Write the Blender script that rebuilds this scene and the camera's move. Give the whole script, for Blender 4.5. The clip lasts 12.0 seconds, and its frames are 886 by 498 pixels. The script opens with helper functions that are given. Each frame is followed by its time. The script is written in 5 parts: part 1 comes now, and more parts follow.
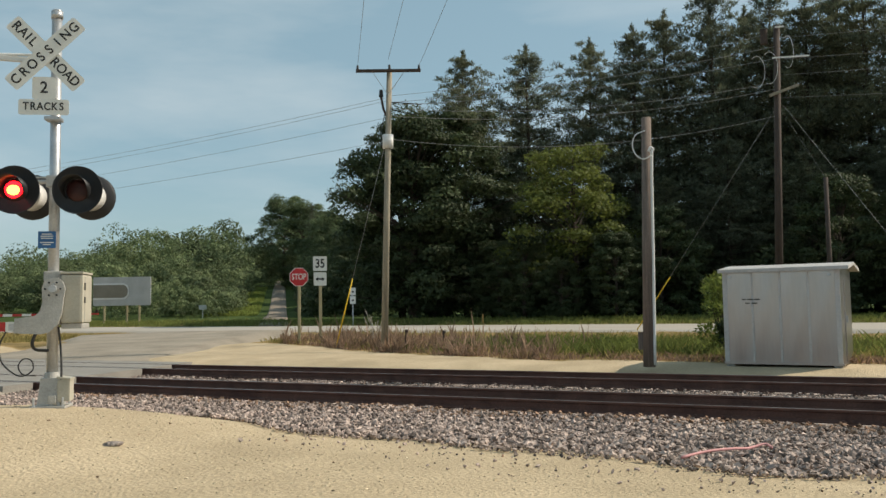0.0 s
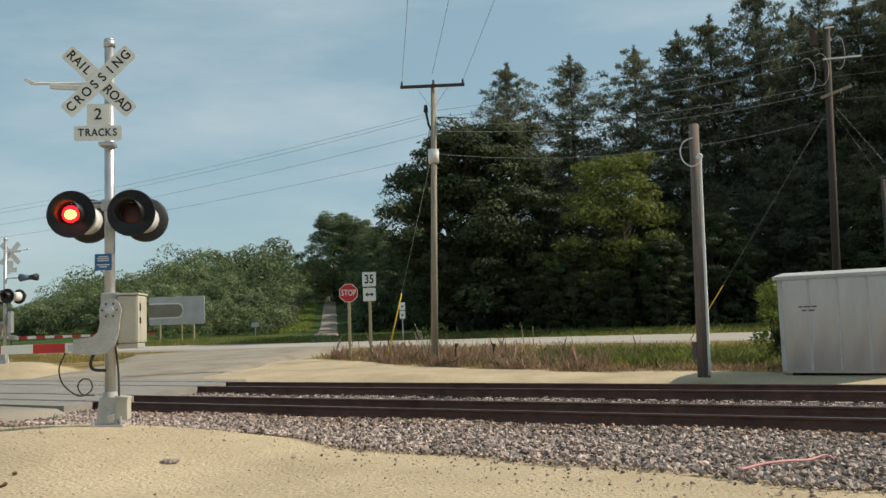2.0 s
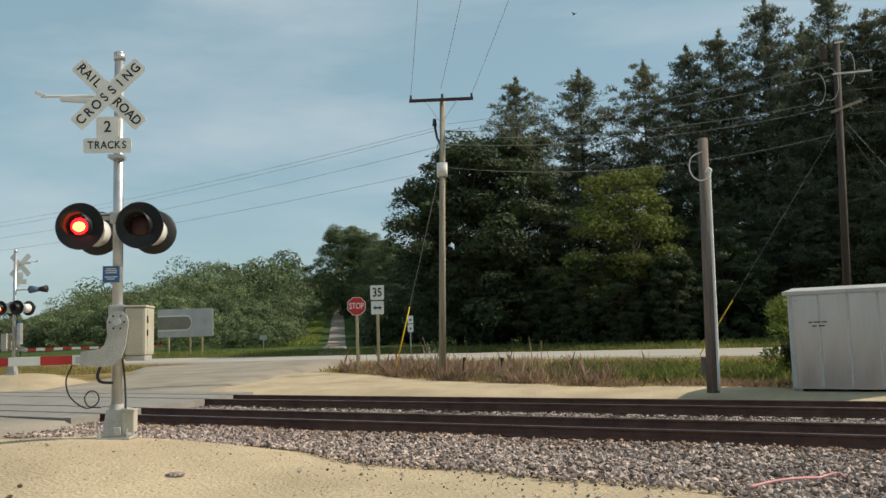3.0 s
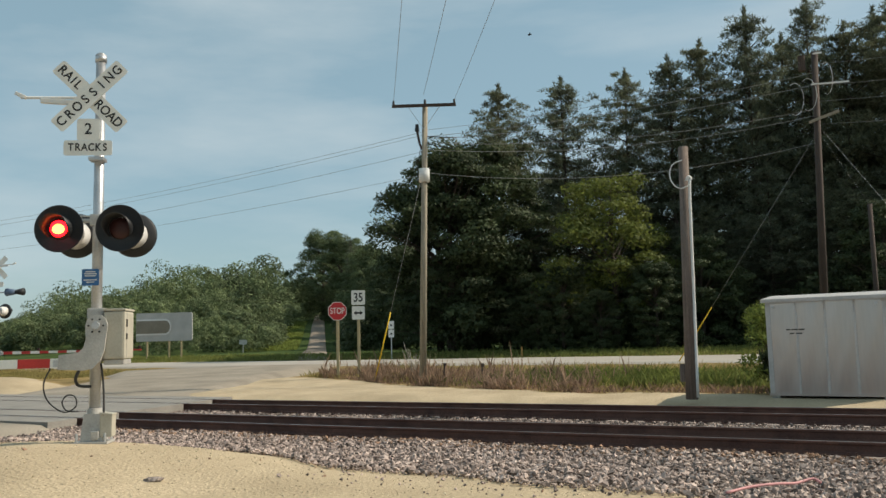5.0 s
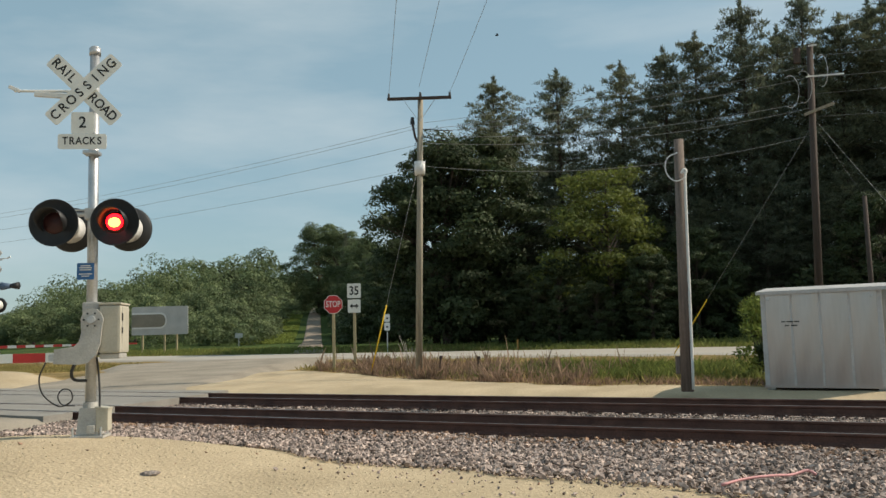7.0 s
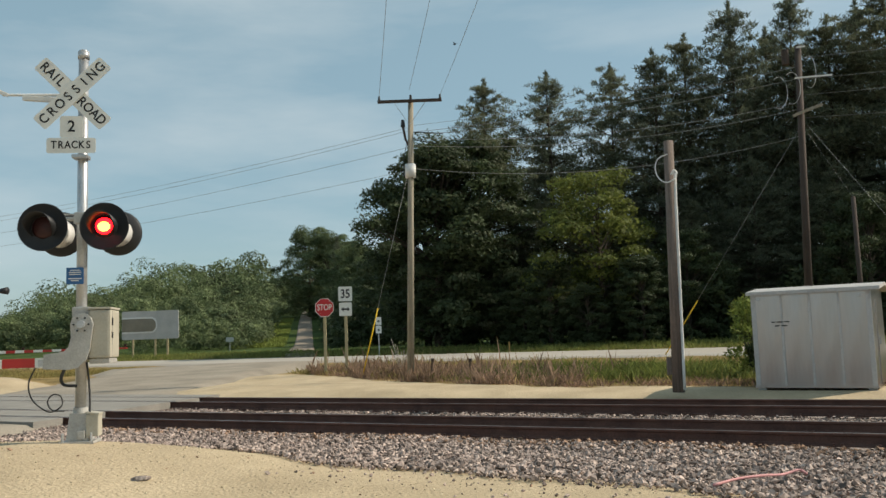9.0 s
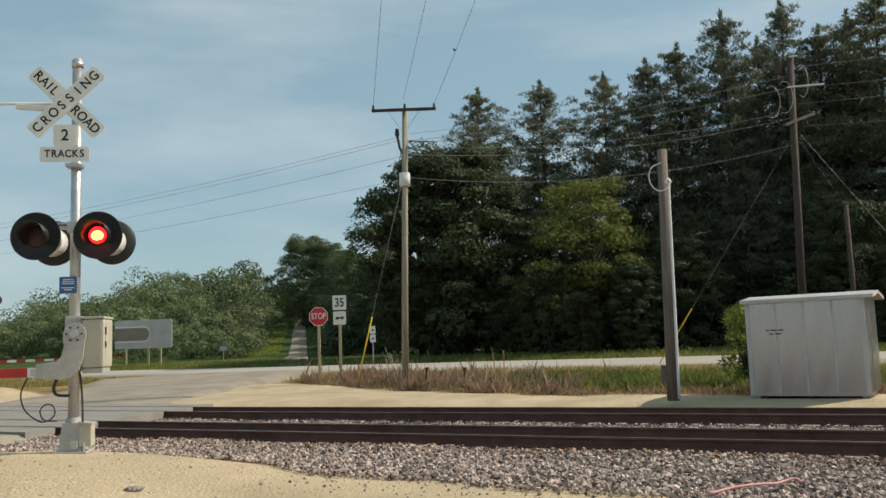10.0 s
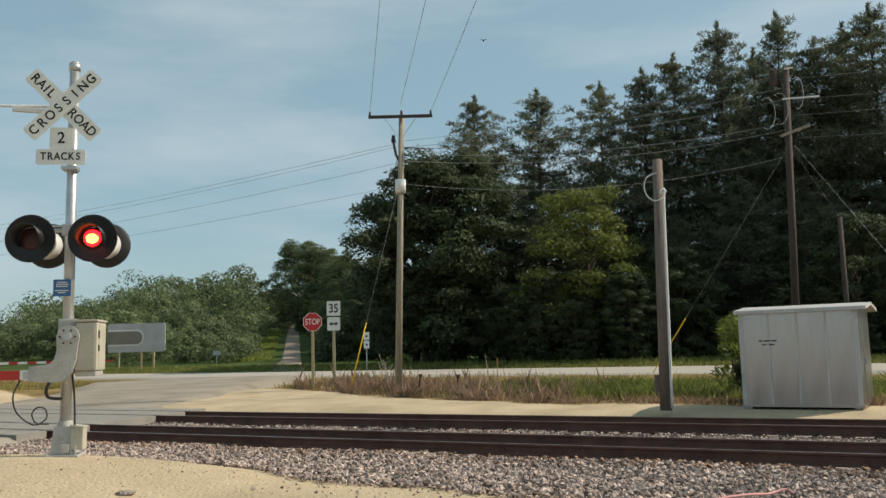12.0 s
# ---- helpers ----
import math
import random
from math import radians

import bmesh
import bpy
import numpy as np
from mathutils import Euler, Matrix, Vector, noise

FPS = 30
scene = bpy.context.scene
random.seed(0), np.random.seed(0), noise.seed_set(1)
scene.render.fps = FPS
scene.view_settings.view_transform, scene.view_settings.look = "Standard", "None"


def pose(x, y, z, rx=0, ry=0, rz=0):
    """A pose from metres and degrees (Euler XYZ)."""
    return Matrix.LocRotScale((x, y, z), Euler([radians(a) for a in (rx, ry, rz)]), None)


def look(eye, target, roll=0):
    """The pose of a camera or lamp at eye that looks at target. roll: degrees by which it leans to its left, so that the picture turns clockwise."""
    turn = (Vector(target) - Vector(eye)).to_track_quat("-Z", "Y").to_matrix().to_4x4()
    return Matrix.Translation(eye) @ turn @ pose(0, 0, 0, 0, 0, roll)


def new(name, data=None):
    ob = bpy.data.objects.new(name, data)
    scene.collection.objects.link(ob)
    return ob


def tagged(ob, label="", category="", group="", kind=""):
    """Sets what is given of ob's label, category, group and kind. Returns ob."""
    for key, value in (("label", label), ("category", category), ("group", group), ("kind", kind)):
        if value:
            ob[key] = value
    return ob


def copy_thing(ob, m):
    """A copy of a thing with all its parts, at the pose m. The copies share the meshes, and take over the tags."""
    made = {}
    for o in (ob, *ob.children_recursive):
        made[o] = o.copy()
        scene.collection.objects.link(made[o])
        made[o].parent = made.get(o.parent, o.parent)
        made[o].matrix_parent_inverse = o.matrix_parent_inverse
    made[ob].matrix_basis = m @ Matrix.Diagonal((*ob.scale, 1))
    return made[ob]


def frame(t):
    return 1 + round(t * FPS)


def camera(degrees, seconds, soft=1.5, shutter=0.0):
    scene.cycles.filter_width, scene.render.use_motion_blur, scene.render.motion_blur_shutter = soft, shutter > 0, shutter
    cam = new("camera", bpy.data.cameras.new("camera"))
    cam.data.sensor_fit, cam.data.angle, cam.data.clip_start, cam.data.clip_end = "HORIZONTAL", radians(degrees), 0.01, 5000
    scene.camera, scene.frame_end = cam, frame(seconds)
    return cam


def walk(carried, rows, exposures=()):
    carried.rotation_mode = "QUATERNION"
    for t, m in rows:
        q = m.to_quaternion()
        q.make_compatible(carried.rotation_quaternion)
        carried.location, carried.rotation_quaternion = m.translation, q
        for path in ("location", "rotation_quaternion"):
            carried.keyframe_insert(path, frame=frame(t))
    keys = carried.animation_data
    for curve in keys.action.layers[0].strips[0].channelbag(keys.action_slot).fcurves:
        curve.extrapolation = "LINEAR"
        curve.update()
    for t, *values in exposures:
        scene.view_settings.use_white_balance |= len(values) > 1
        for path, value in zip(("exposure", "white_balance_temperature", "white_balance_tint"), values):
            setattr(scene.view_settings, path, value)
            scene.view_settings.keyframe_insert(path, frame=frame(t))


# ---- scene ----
cam = camera(55.06, 12.0)

PATH = [
    (0, (0.011, -0.002, 1.497), (-9.382, 17.602, 2.876), -0.97),
    (0.5, (0.006, -0.012, 1.500), (-9.597, 17.457, 3.117), -1.84),
    (1, (0.014, 0.015, 1.510), (-9.854, 17.318, 3.311), -1.21),
    (1.5, (0.025, 0.002, 1.505), (-9.854, 17.289, 3.393), -1.53),
    (2, (0.026, 0.004, 1.505), (-10.332, 17.026, 3.225), -2.05),
    (2.5, (0.018, 0.020, 1.509), (-10.339, 17.010, 3.530), -1.49),
    (3, (0.023, 0.035, 1.507), (-10.482, 16.930, 3.550), -1.77),
    (3.2, (0.023, 0.030, 1.507), (-10.250, 17.067, 3.676), -1.12),
    (4.8, (0.023, 0.014, 1.508), (-10.163, 17.081, 3.736), -1.19),
    (5, (0.029, 0.010, 1.502), (-10.091, 17.125, 3.664), -1.47),
    (5.5, (0.030, 0.008, 1.507), (-10.155, 17.084, 3.672), -1.56),
    (6, (0.020, 0.012, 1.510), (-9.978, 17.174, 3.856), -1.56),
    (6.5, (0.022, 0.013, 1.507), (-9.900, 17.235, 3.737), -1.79),
    (7, (0.024, 0.012, 1.507), (-10.020, 17.192, 3.500), -1.62),
    (7.2, (0.025, 0.012, 1.506), (-9.844, 17.298, 3.580), -1.47),
    (8.8, (0.029, 0.012, 1.504), (-9.695, 17.370, 3.546), -1.75),
    (9, (0.023, 0.015, 1.505), (-9.836, 17.295, 3.552), -2.00),
    (9.5, (0.024, 0.010, 1.509), (-9.719, 17.334, 3.738), -2.04),
    (10, (0.015, 0.018, 1.508), (-9.707, 17.351, 3.750), -2.10),
    (10.5, (0.019, 0.014, 1.511), (-9.723, 17.316, 3.903), -1.92),
    (11, (0.031, 0.002, 1.509), (-9.797, 17.257, 3.893), -1.47),
    (11.5, (0.027, 0.006, 1.514), (-9.803, 17.248, 3.982), -1.33),
    (12, (0.025, 0.001, 1.510), (-9.580, 17.378, 3.909), -1.46),
]
walk(cam, [(t, look(eye, target, roll)) for t, eye, target, roll in PATH])

# ---- light ----
SUN_AZ, SUN_EL = radians(55), radians(41)          # east of +y, above the horizon
world = bpy.data.worlds.new("sky")
scene.world = world
world.use_nodes = True
wt = world.node_tree
wt.nodes.clear()
w_out = wt.nodes.new("ShaderNodeOutputWorld")
w_bg = wt.nodes.new("ShaderNodeBackground")
w_sky = wt.nodes.new("ShaderNodeTexSky")
w_sky.sky_type, w_sky.sun_disc = "NISHITA", False
w_sky.sun_elevation, w_sky.sun_rotation = SUN_EL, SUN_AZ
w_sky.air_density, w_sky.dust_density, w_sky.ozone_density = 1.0, 1.2, 0.8
w_bg.inputs["Strength"].default_value = 0.098
# thin high cloud, stretched sideways
w_tc = wt.nodes.new("ShaderNodeTexCoord")
w_map = wt.nodes.new("ShaderNodeMapping")
w_map.inputs["Scale"].default_value = (1.2, 2.0, 7.0)
w_map.inputs["Rotation"].default_value = (0.0, 0.12, 0.5)
w_noise = wt.nodes.new("ShaderNodeTexNoise")
w_noise.inputs["Scale"].default_value = 1.6
w_noise.inputs["Detail"].default_value = 6
w_noise.inputs["Roughness"].default_value = 0.55
w_ramp = wt.nodes.new("ShaderNodeMapRange")
w_ramp.inputs[1].default_value, w_ramp.inputs[2].default_value = 0.42, 0.8
w_ramp.inputs[3].default_value, w_ramp.inputs[4].default_value = 0.0, 0.6
w_mix = wt.nodes.new("ShaderNodeMix")
w_mix.data_type = "RGBA"
w_mix.inputs["B"].default_value = (6.6, 7.3, 7.5, 1)
w_veil = wt.nodes.new("ShaderNodeMix")
w_veil.data_type = "RGBA"
w_veil.inputs["Factor"].default_value = 0.5
w_veil.inputs["B"].default_value = (4.0, 6.1, 6.6, 1)
wt.links.new(w_tc.outputs["Generated"], w_map.inputs["Vector"])
wt.links.new(w_map.outputs[0], w_noise.inputs["Vector"])
wt.links.new(w_noise.outputs[0], w_ramp.inputs[0])
wt.links.new(w_ramp.outputs[0], w_mix.inputs["Factor"])
wt.links.new(w_sky.outputs[0], w_veil.inputs["A"])
wt.links.new(w_veil.outputs["Result"], w_mix.inputs["A"])
wt.links.new(w_mix.outputs["Result"], w_bg.inputs["Color"])
wt.links.new(w_bg.outputs[0], w_out.inputs[0])

sun = new("sun", bpy.data.lights.new("sun", "SUN"))
sun.data.energy, sun.data.angle, sun.data.color = 5.0, radians(0.6), (1.0, 0.88, 0.71)
sun.matrix_world = look((math.sin(SUN_AZ) * 60, math.cos(SUN_AZ) * 60, math.tan(SUN_EL) * 60), (0, 0, 0))
scene.view_settings.exposure = 0.0

# ---- materials ----


def mat(name, col, rough=0.7, metal=0.0, var=0.25, scale=6.0, fine=60.0, bump=0.2, depth=0.01, tint=None, spec=0.4,
        island=0.0, stretch=(1, 1, 1), emit=None, glow=0.0, through_light=0.0):
    """A surface: a base colour with broad stains and fine grain, relief, and wear in the gloss."""
    m = bpy.data.materials.new(name)
    m.use_nodes = True
    t = m.node_tree
    b = t.nodes["Principled BSDF"]
    b.inputs["Roughness"].default_value, b.inputs["Metallic"].default_value = rough, metal
    b.inputs["Specular IOR Level"].default_value = spec
    co = t.nodes.new("ShaderNodeTexCoord")
    mp = t.nodes.new("ShaderNodeMapping")
    mp.inputs["Scale"].default_value = stretch
    t.links.new(co.outputs["Object"], mp.inputs["Vector"])
    n1, n2 = t.nodes.new("ShaderNodeTexNoise"), t.nodes.new("ShaderNodeTexNoise")
    n1.inputs["Scale"].default_value, n1.inputs["Detail"].default_value = scale, 5
    n2.inputs["Scale"].default_value, n2.inputs["Detail"].default_value = fine, 3
    for n in (n1, n2):
        t.links.new(mp.outputs[0], n.inputs["Vector"])
    r1, r2 = t.nodes.new("ShaderNodeMapRange"), t.nodes.new("ShaderNodeMapRange")
    r1.inputs[1].default_value, r1.inputs[2].default_value = 0.3, 0.7
    r2.inputs[1].default_value, r2.inputs[2].default_value = 0.3, 0.7
    r1.inputs[3].default_value, r1.inputs[4].default_value = 1 - var, 1 + var
    r2.inputs[3].default_value, r2.inputs[4].default_value = 1 - var * 0.8, 1 + var * 0.8
    t.links.new(n1.outputs[0], r1.inputs[0])
    t.links.new(n2.outputs[0], r2.inputs[0])
    mul = t.nodes.new("ShaderNodeMath")
    mul.operation = "MULTIPLY"
    t.links.new(r1.outputs[0], mul.inputs[0])
    t.links.new(r2.outputs[0], mul.inputs[1])
    last = mul.outputs[0]
    if island:
        geo = t.nodes.new("ShaderNodeNewGeometry")
        r3 = t.nodes.new("ShaderNodeMapRange")
        r3.inputs[3].default_value, r3.inputs[4].default_value = 1 - island, 1 + island
        t.links.new(geo.outputs["Random Per Island"], r3.inputs[0])
        mul2 = t.nodes.new("ShaderNodeMath")
        mul2.operation = "MULTIPLY"
        t.links.new(last, mul2.inputs[0])
        t.links.new(r3.outputs[0], mul2.inputs[1])
        last = mul2.outputs[0]
    base = t.nodes.new("ShaderNodeMix")
    base.data_type = "RGBA"
    base.inputs["A"].default_value = (*col, 1)
    base.inputs["B"].default_value = (*(tint or col), 1)
    t.links.new(n1.outputs[0], base.inputs["Factor"])
    vm = t.nodes.new("ShaderNodeVectorMath")
    vm.operation = "SCALE"
    t.links.new(base.outputs["Result"], vm.inputs[0])
    t.links.new(last, vm.inputs["Scale"])
    t.links.new(vm.outputs[0], b.inputs["Base Color"])
    if bump:
        bp = t.nodes.new("ShaderNodeBump")
        bp.inputs["Strength"].default_value, bp.inputs["Distance"].default_value = bump, depth
        t.links.new(n2.outputs[0], bp.inputs["Height"])
        t.links.new(bp.outputs[0], b.inputs["Normal"])
    if emit:
        b.inputs["Emission Color"].default_value, b.inputs["Emission Strength"].default_value = (*emit, 1), glow
    if through_light:
        tr = t.nodes.new("ShaderNodeBsdfTranslucent")
        mx = t.nodes.new("ShaderNodeMixShader")
        mx.inputs[0].default_value = through_light
        t.links.new(vm.outputs[0], tr.inputs["Color"])
        t.links.new(b.outputs[0], mx.inputs[1])
        t.links.new(tr.outputs[0], mx.inputs[2])
        t.links.new(mx.outputs[0], t.nodes["Material Output"].inputs[0])
    return m


M = dict(
    gravel=mat("pale_gravel", (0.445, 0.35, 0.215), 0.95, var=0.2, scale=0.6, fine=26, bump=0.9, depth=0.03, tint=(0.395, 0.32, 0.22)),
    ballast=mat("ballast_grit", (0.24, 0.175, 0.14), 0.95, var=0.4, scale=5, fine=22, bump=1.0, depth=0.05, tint=(0.32, 0.29, 0.27)),
    stone=mat("ballast_stone", (0.27, 0.212, 0.186), 0.9, var=0.15, scale=2, fine=30, bump=0.3, island=0.75, tint=(0.335, 0.268, 0.23)),
    ruststone=mat("rusty_ballast_stone", (0.20, 0.125, 0.085), 0.9, var=0.15, scale=2, fine=30, bump=0.3, island=0.6, tint=(0.27, 0.17, 0.11)),
    pebble=mat("limestone_pebble", (0.46, 0.39, 0.27), 0.9, var=0.15, scale=2, fine=30, bump=0.3, island=0.45),
    rail=mat("rail_rust", (0.095, 0.044, 0.035), 0.75, 0.0, var=0.3, scale=3, fine=40, bump=0.3, tint=(0.10, 0.052, 0.038)),
    rail_top=mat("rail_running_face", (0.34, 0.31, 0.30), 0.35, 0.9, var=0.15, scale=2, fine=40, bump=0.05, stretch=(0.2, 3, 3)),
    tie=mat("creosoted_tie", (0.06, 0.045, 0.035), 0.9, var=0.4, scale=3, fine=40, bump=0.6, stretch=(6, 1, 6)),
    asphalt=mat("worn_asphalt", (0.30, 0.255, 0.195), 0.9, var=0.32, scale=0.5, fine=30, bump=0.4, depth=0.008, tint=(0.19, 0.17, 0.14)),
    highway=mat("highway_concrete", (0.34, 0.305, 0.25), 0.9, var=0.1, scale=0.25, fine=20, bump=0.3, tint=(0.33, 0.31, 0.28), stretch=(0.3, 1, 1)),
    hillroad=mat("tan_gravel_road", (0.19, 0.155, 0.12), 0.95, var=0.25, scale=0.3, fine=12, bump=0.3, tint=(0.23, 0.185, 0.14)),
    panel=mat("crossing_panel", (0.25, 0.235, 0.21), 0.9, var=0.2, scale=1.2, fine=30, bump=0.4, tint=(0.19, 0.18, 0.16)),
    grass=mat("roadside_grass", (0.19, 0.155, 0.06), 0.9, var=0.35, scale=0.35, fine=9, bump=0.8, depth=0.08, spec=0.05, tint=(0.27, 0.18, 0.09)),
    field=mat("bean_field", (0.045, 0.07, 0.025), 0.9, var=0.25, scale=0.1, fine=3, bump=0.8, depth=0.2, spec=0.02, tint=(0.065, 0.09, 0.03)),
    galv=mat("galvanised_steel", (0.46, 0.47, 0.48), 0.42, 0.7, var=0.12, scale=5, fine=50, bump=0.08),
    alu=mat("aluminium_sheet", (0.45, 0.425, 0.415), 0.30, 1.0, var=0.045, scale=1.4, fine=12, bump=0.02, tint=(0.40, 0.378, 0.37), stretch=(1.6, 1.6, 0.2)),
    roofsheet=mat("pale_roof_sheet", (0.47, 0.46, 0.45), 0.5, 0.2, var=0.10, scale=2, fine=18, bump=0.05),
    bronze=mat("bronze_panel", (0.20, 0.18, 0.14), 0.6, var=0.15, scale=1.0, fine=20, bump=0.1),
    dull=mat("weathered_sheet", (0.42, 0.42, 0.41), 0.7, var=0.12, scale=1.0, fine=20, bump=0.1),
    cast=mat("grey_casting", (0.42, 0.41, 0.385), 0.6, 0.3, var=0.15, scale=6, fine=60, bump=0.2),
    cream=mat("cream_enamel", (0.41, 0.385, 0.315), 0.55, var=0.08, scale=4, fine=40, bump=0.1),
    white=mat("sign_white", (0.70, 0.70, 0.66), 0.5, var=0.06, scale=4, fine=40, bump=0.03),
    black=mat("black_paint", (0.018, 0.019, 0.021), 0.55, var=0.2, scale=6, fine=50, bump=0.1),
    ink=mat("sign_black", (0.02, 0.02, 0.02), 0.5, var=0.1, bump=0.02),
    red=mat("sign_red", (0.50, 0.025, 0.03), 0.45, var=0.08, scale=4, bump=0.03),
    armred=mat("gate_red", (0.42, 0.03, 0.025), 0.5, var=0.12, scale=6, bump=0.05),
    blue=mat("sign_blue", (0.03, 0.12, 0.30), 0.5, var=0.08, bump=0.03),
    yellow=mat("yellow_guard", (0.75, 0.48, 0.02), 0.5, var=0.08, bump=0.03),
    orange=mat("faded_marker_paint", (0.42, 0.24, 0.07), 0.5, var=0.08, bump=0.03),
    wood=mat("weathered_pole", (0.27, 0.24, 0.185), 0.9, var=0.25, scale=3, fine=30, bump=0.5, stretch=(6, 6, 0.35)),
    polegrey=mat("grey_brown_pole", (0.165, 0.13, 0.11), 0.9, var=0.3, scale=3, fine=30, bump=0.5, stretch=(6, 6, 0.35)),
    darkwood=mat("creosoted_pole", (0.062, 0.046, 0.039), 0.9, var=0.25, scale=3, fine=30, bump=0.5, stretch=(6, 6, 0.35)),
    postwood=mat("sign_post_wood", (0.38, 0.32, 0.19), 0.9, var=0.15, scale=3, fine=30, bump=0.3, stretch=(6, 6, 0.5)),
    pvc=mat("white_conduit", (0.66, 0.66, 0.64), 0.5, var=0.06, bump=0.02),
    steelblue=mat("blue_grey_paint", (0.09, 0.13, 0.20), 0.5, var=0.12, scale=6, bump=0.05),
    wire=mat("weathered_wire", (0.26, 0.26, 0.26), 0.6, 0.3, var=0.1, bump=0),
    rubber=mat("black_cable", (0.03, 0.03, 0.03), 0.6, var=0.1, bump=0),
    bark=mat("bark", (0.06, 0.045, 0.035), 0.95, var=0.3, scale=3, fine=20, bump=0.8, stretch=(4, 4, 0.6)),
    needle=mat("pine_needles", (0.125, 0.138, 0.086), 0.75, var=0.25, scale=0.35, fine=3, bump=0, island=0.35, tint=(0.135, 0.143, 0.082), through_light=0.5),
    needle2=mat("pine_needles_blue", (0.112, 0.132, 0.09), 0.75, var=0.25, scale=0.35, fine=3, bump=0, island=0.35, tint=(0.125, 0.138, 0.086), through_light=0.5),
    leaf=mat("dull_green_leaves", (0.045, 0.066, 0.028), 0.7, var=0.25, scale=0.4, fine=3, bump=0, island=0.35, tint=(0.06, 0.08, 0.032), through_light=0.3),
    maple=mat("yellow_green_leaves", (0.11, 0.14, 0.034), 0.7, var=0.22, scale=0.4, fine=3, bump=0, island=0.3, tint=(0.145, 0.165, 0.038), through_light=0.5),
    # distance haze is put into this leaf colour: paler and greyer than the near leaves
    farleaf=mat("haze_paled_far_leaves", (0.10, 0.14, 0.068), 0.8, var=0.45, scale=0.11, fine=0.5, bump=0, island=0.3, tint=(0.15, 0.18, 0.08), through_light=0.4),
    weed=mat("dead_weed_stems", (0.30, 0.205, 0.13), 0.9, var=0.3, scale=0.6, fine=9, bump=0, island=0.5, tint=(0.235, 0.155, 0.115), through_light=0.35),
    blade=mat("grass_blades", (0.21, 0.21, 0.06), 0.85, var=0.25, scale=0.3, fine=5, bump=0, island=0.4, tint=(0.33, 0.24, 0.10), through_light=0.4),
    green_blade=mat("green_grass_blades", (0.13, 0.175, 0.04), 0.85, var=0.25, scale=0.4, fine=5, bump=0, island=0.4, tint=(0.20, 0.205, 0.06), through_light=0.4),
    bankgrass=mat("bank_grass", (0.16, 0.215, 0.045), 0.85, var=0.25, scale=0.3, fine=5, bump=0, island=0.35, tint=(0.22, 0.25, 0.06), through_light=0.4),
    twig=mat("grey_twigs", (0.34, 0.30, 0.26), 0.9, var=0.2, bump=0.2),
    lens_off=mat("dark_red_lens", (0.04, 0.010, 0.010), 0.5, var=0.2, scale=20, bump=0.1),
    lit=mat("lit_red_lens", (0.5, 0.02, 0.01), 0.4, bump=0, emit=(1.0, 0.004, 0.008), glow=9.0),
    core=mat("lit_lamp_core", (0.8, 0.2, 0.05), 0.4, bump=0, emit=(1.0, 0.22, 0.03), glow=14.0),
    pink=mat("faded_pink_hose", (0.50, 0.24, 0.24), 0.7, var=0.15, bump=0.1),
    feather=mat("dark_feathers", (0.03, 0.03, 0.03), 0.8, bump=0),
)

# ---- mesh helpers ----


def part(name, bm, material, parent=None, label="", smooth=False):
    """Links a bmesh as one mesh object, under a thing or a part."""
    me = bpy.data.meshes.new(name)
    if smooth:
        for fa in bm.faces:
            fa.smooth = True
    bm.normal_update()
    bm.to_mesh(me)
    bm.free()
    me.materials.append(material)
    ob = new(name, me)
    if parent:
        ob.parent = parent
    return tagged(ob, label)


def thing(name, m, label, category, group="", kind=""):
    ob = new(name)
    ob.matrix_basis = m
    return tagged(ob, label, category, group, kind)


def raw(name, verts, faces, material, parent=None, smooth=False):
    """Links a mesh from arrays of vertices and equal-sided faces."""
    me = bpy.data.meshes.new(name)
    verts, faces = np.asarray(verts, dtype=np.float32), np.asarray(faces, dtype=np.int32)
    k = faces.shape[1]
    me.vertices.add(len(verts))
    me.vertices.foreach_set("co", verts.ravel())
    me.loops.add(faces.size)
    me.loops.foreach_set("vertex_index", faces.ravel())
    me.polygons.add(len(faces))
    me.polygons.foreach_set("loop_start", np.arange(0, faces.size, k, dtype=np.int32))
    me.polygons.foreach_set("use_smooth", np.full(len(faces), smooth))
    me.update(calc_edges=True)
    me.materials.append(material)
    ob = new(name, me)
    if parent:
        ob.parent = parent
    return ob


def box(bm, sx, sy, sz, m=Matrix(), bevel=0.0):
    r = bmesh.ops.create_cube(bm, size=1.0, matrix=m @ Matrix.Diagonal((sx, sy, sz, 1)))
    if bevel:
        edges = {e for v in r["verts"] for e in v.link_edges}
        bmesh.ops.bevel(bm, geom=list(edges), offset=bevel, segments=2, affect="EDGES", profile=0.7)
    return bm


def cone(bm, r1, r2, h, m=Matrix(), seg=20, caps=True):
    """A cylinder or cone that stands on the origin of m."""
    bmesh.ops.create_cone(bm, cap_ends=caps, segments=seg, radius1=r1, radius2=r2, depth=h, matrix=m @ Matrix.Translation((0, 0, h / 2)))
    return bm


def prism(bm, outline, thick, m=Matrix()):
    """A flat plate from an outline in x and z, thick along y."""
    front = [bm.verts.new(m @ Vector((x, -thick / 2, z))) for x, z in outline]
    back = [bm.verts.new(m @ Vector((x, thick / 2, z))) for x, z in outline]
    bm.faces.new(front)
    bm.faces.new(back[::-1])
    n = len(outline)
    for i in range(n):
        bm.faces.new((front[i], back[i], back[(i + 1) % n], front[(i + 1) % n]))
    bmesh.ops.recalc_face_normals(bm, faces=bm.faces[:])
    return bm


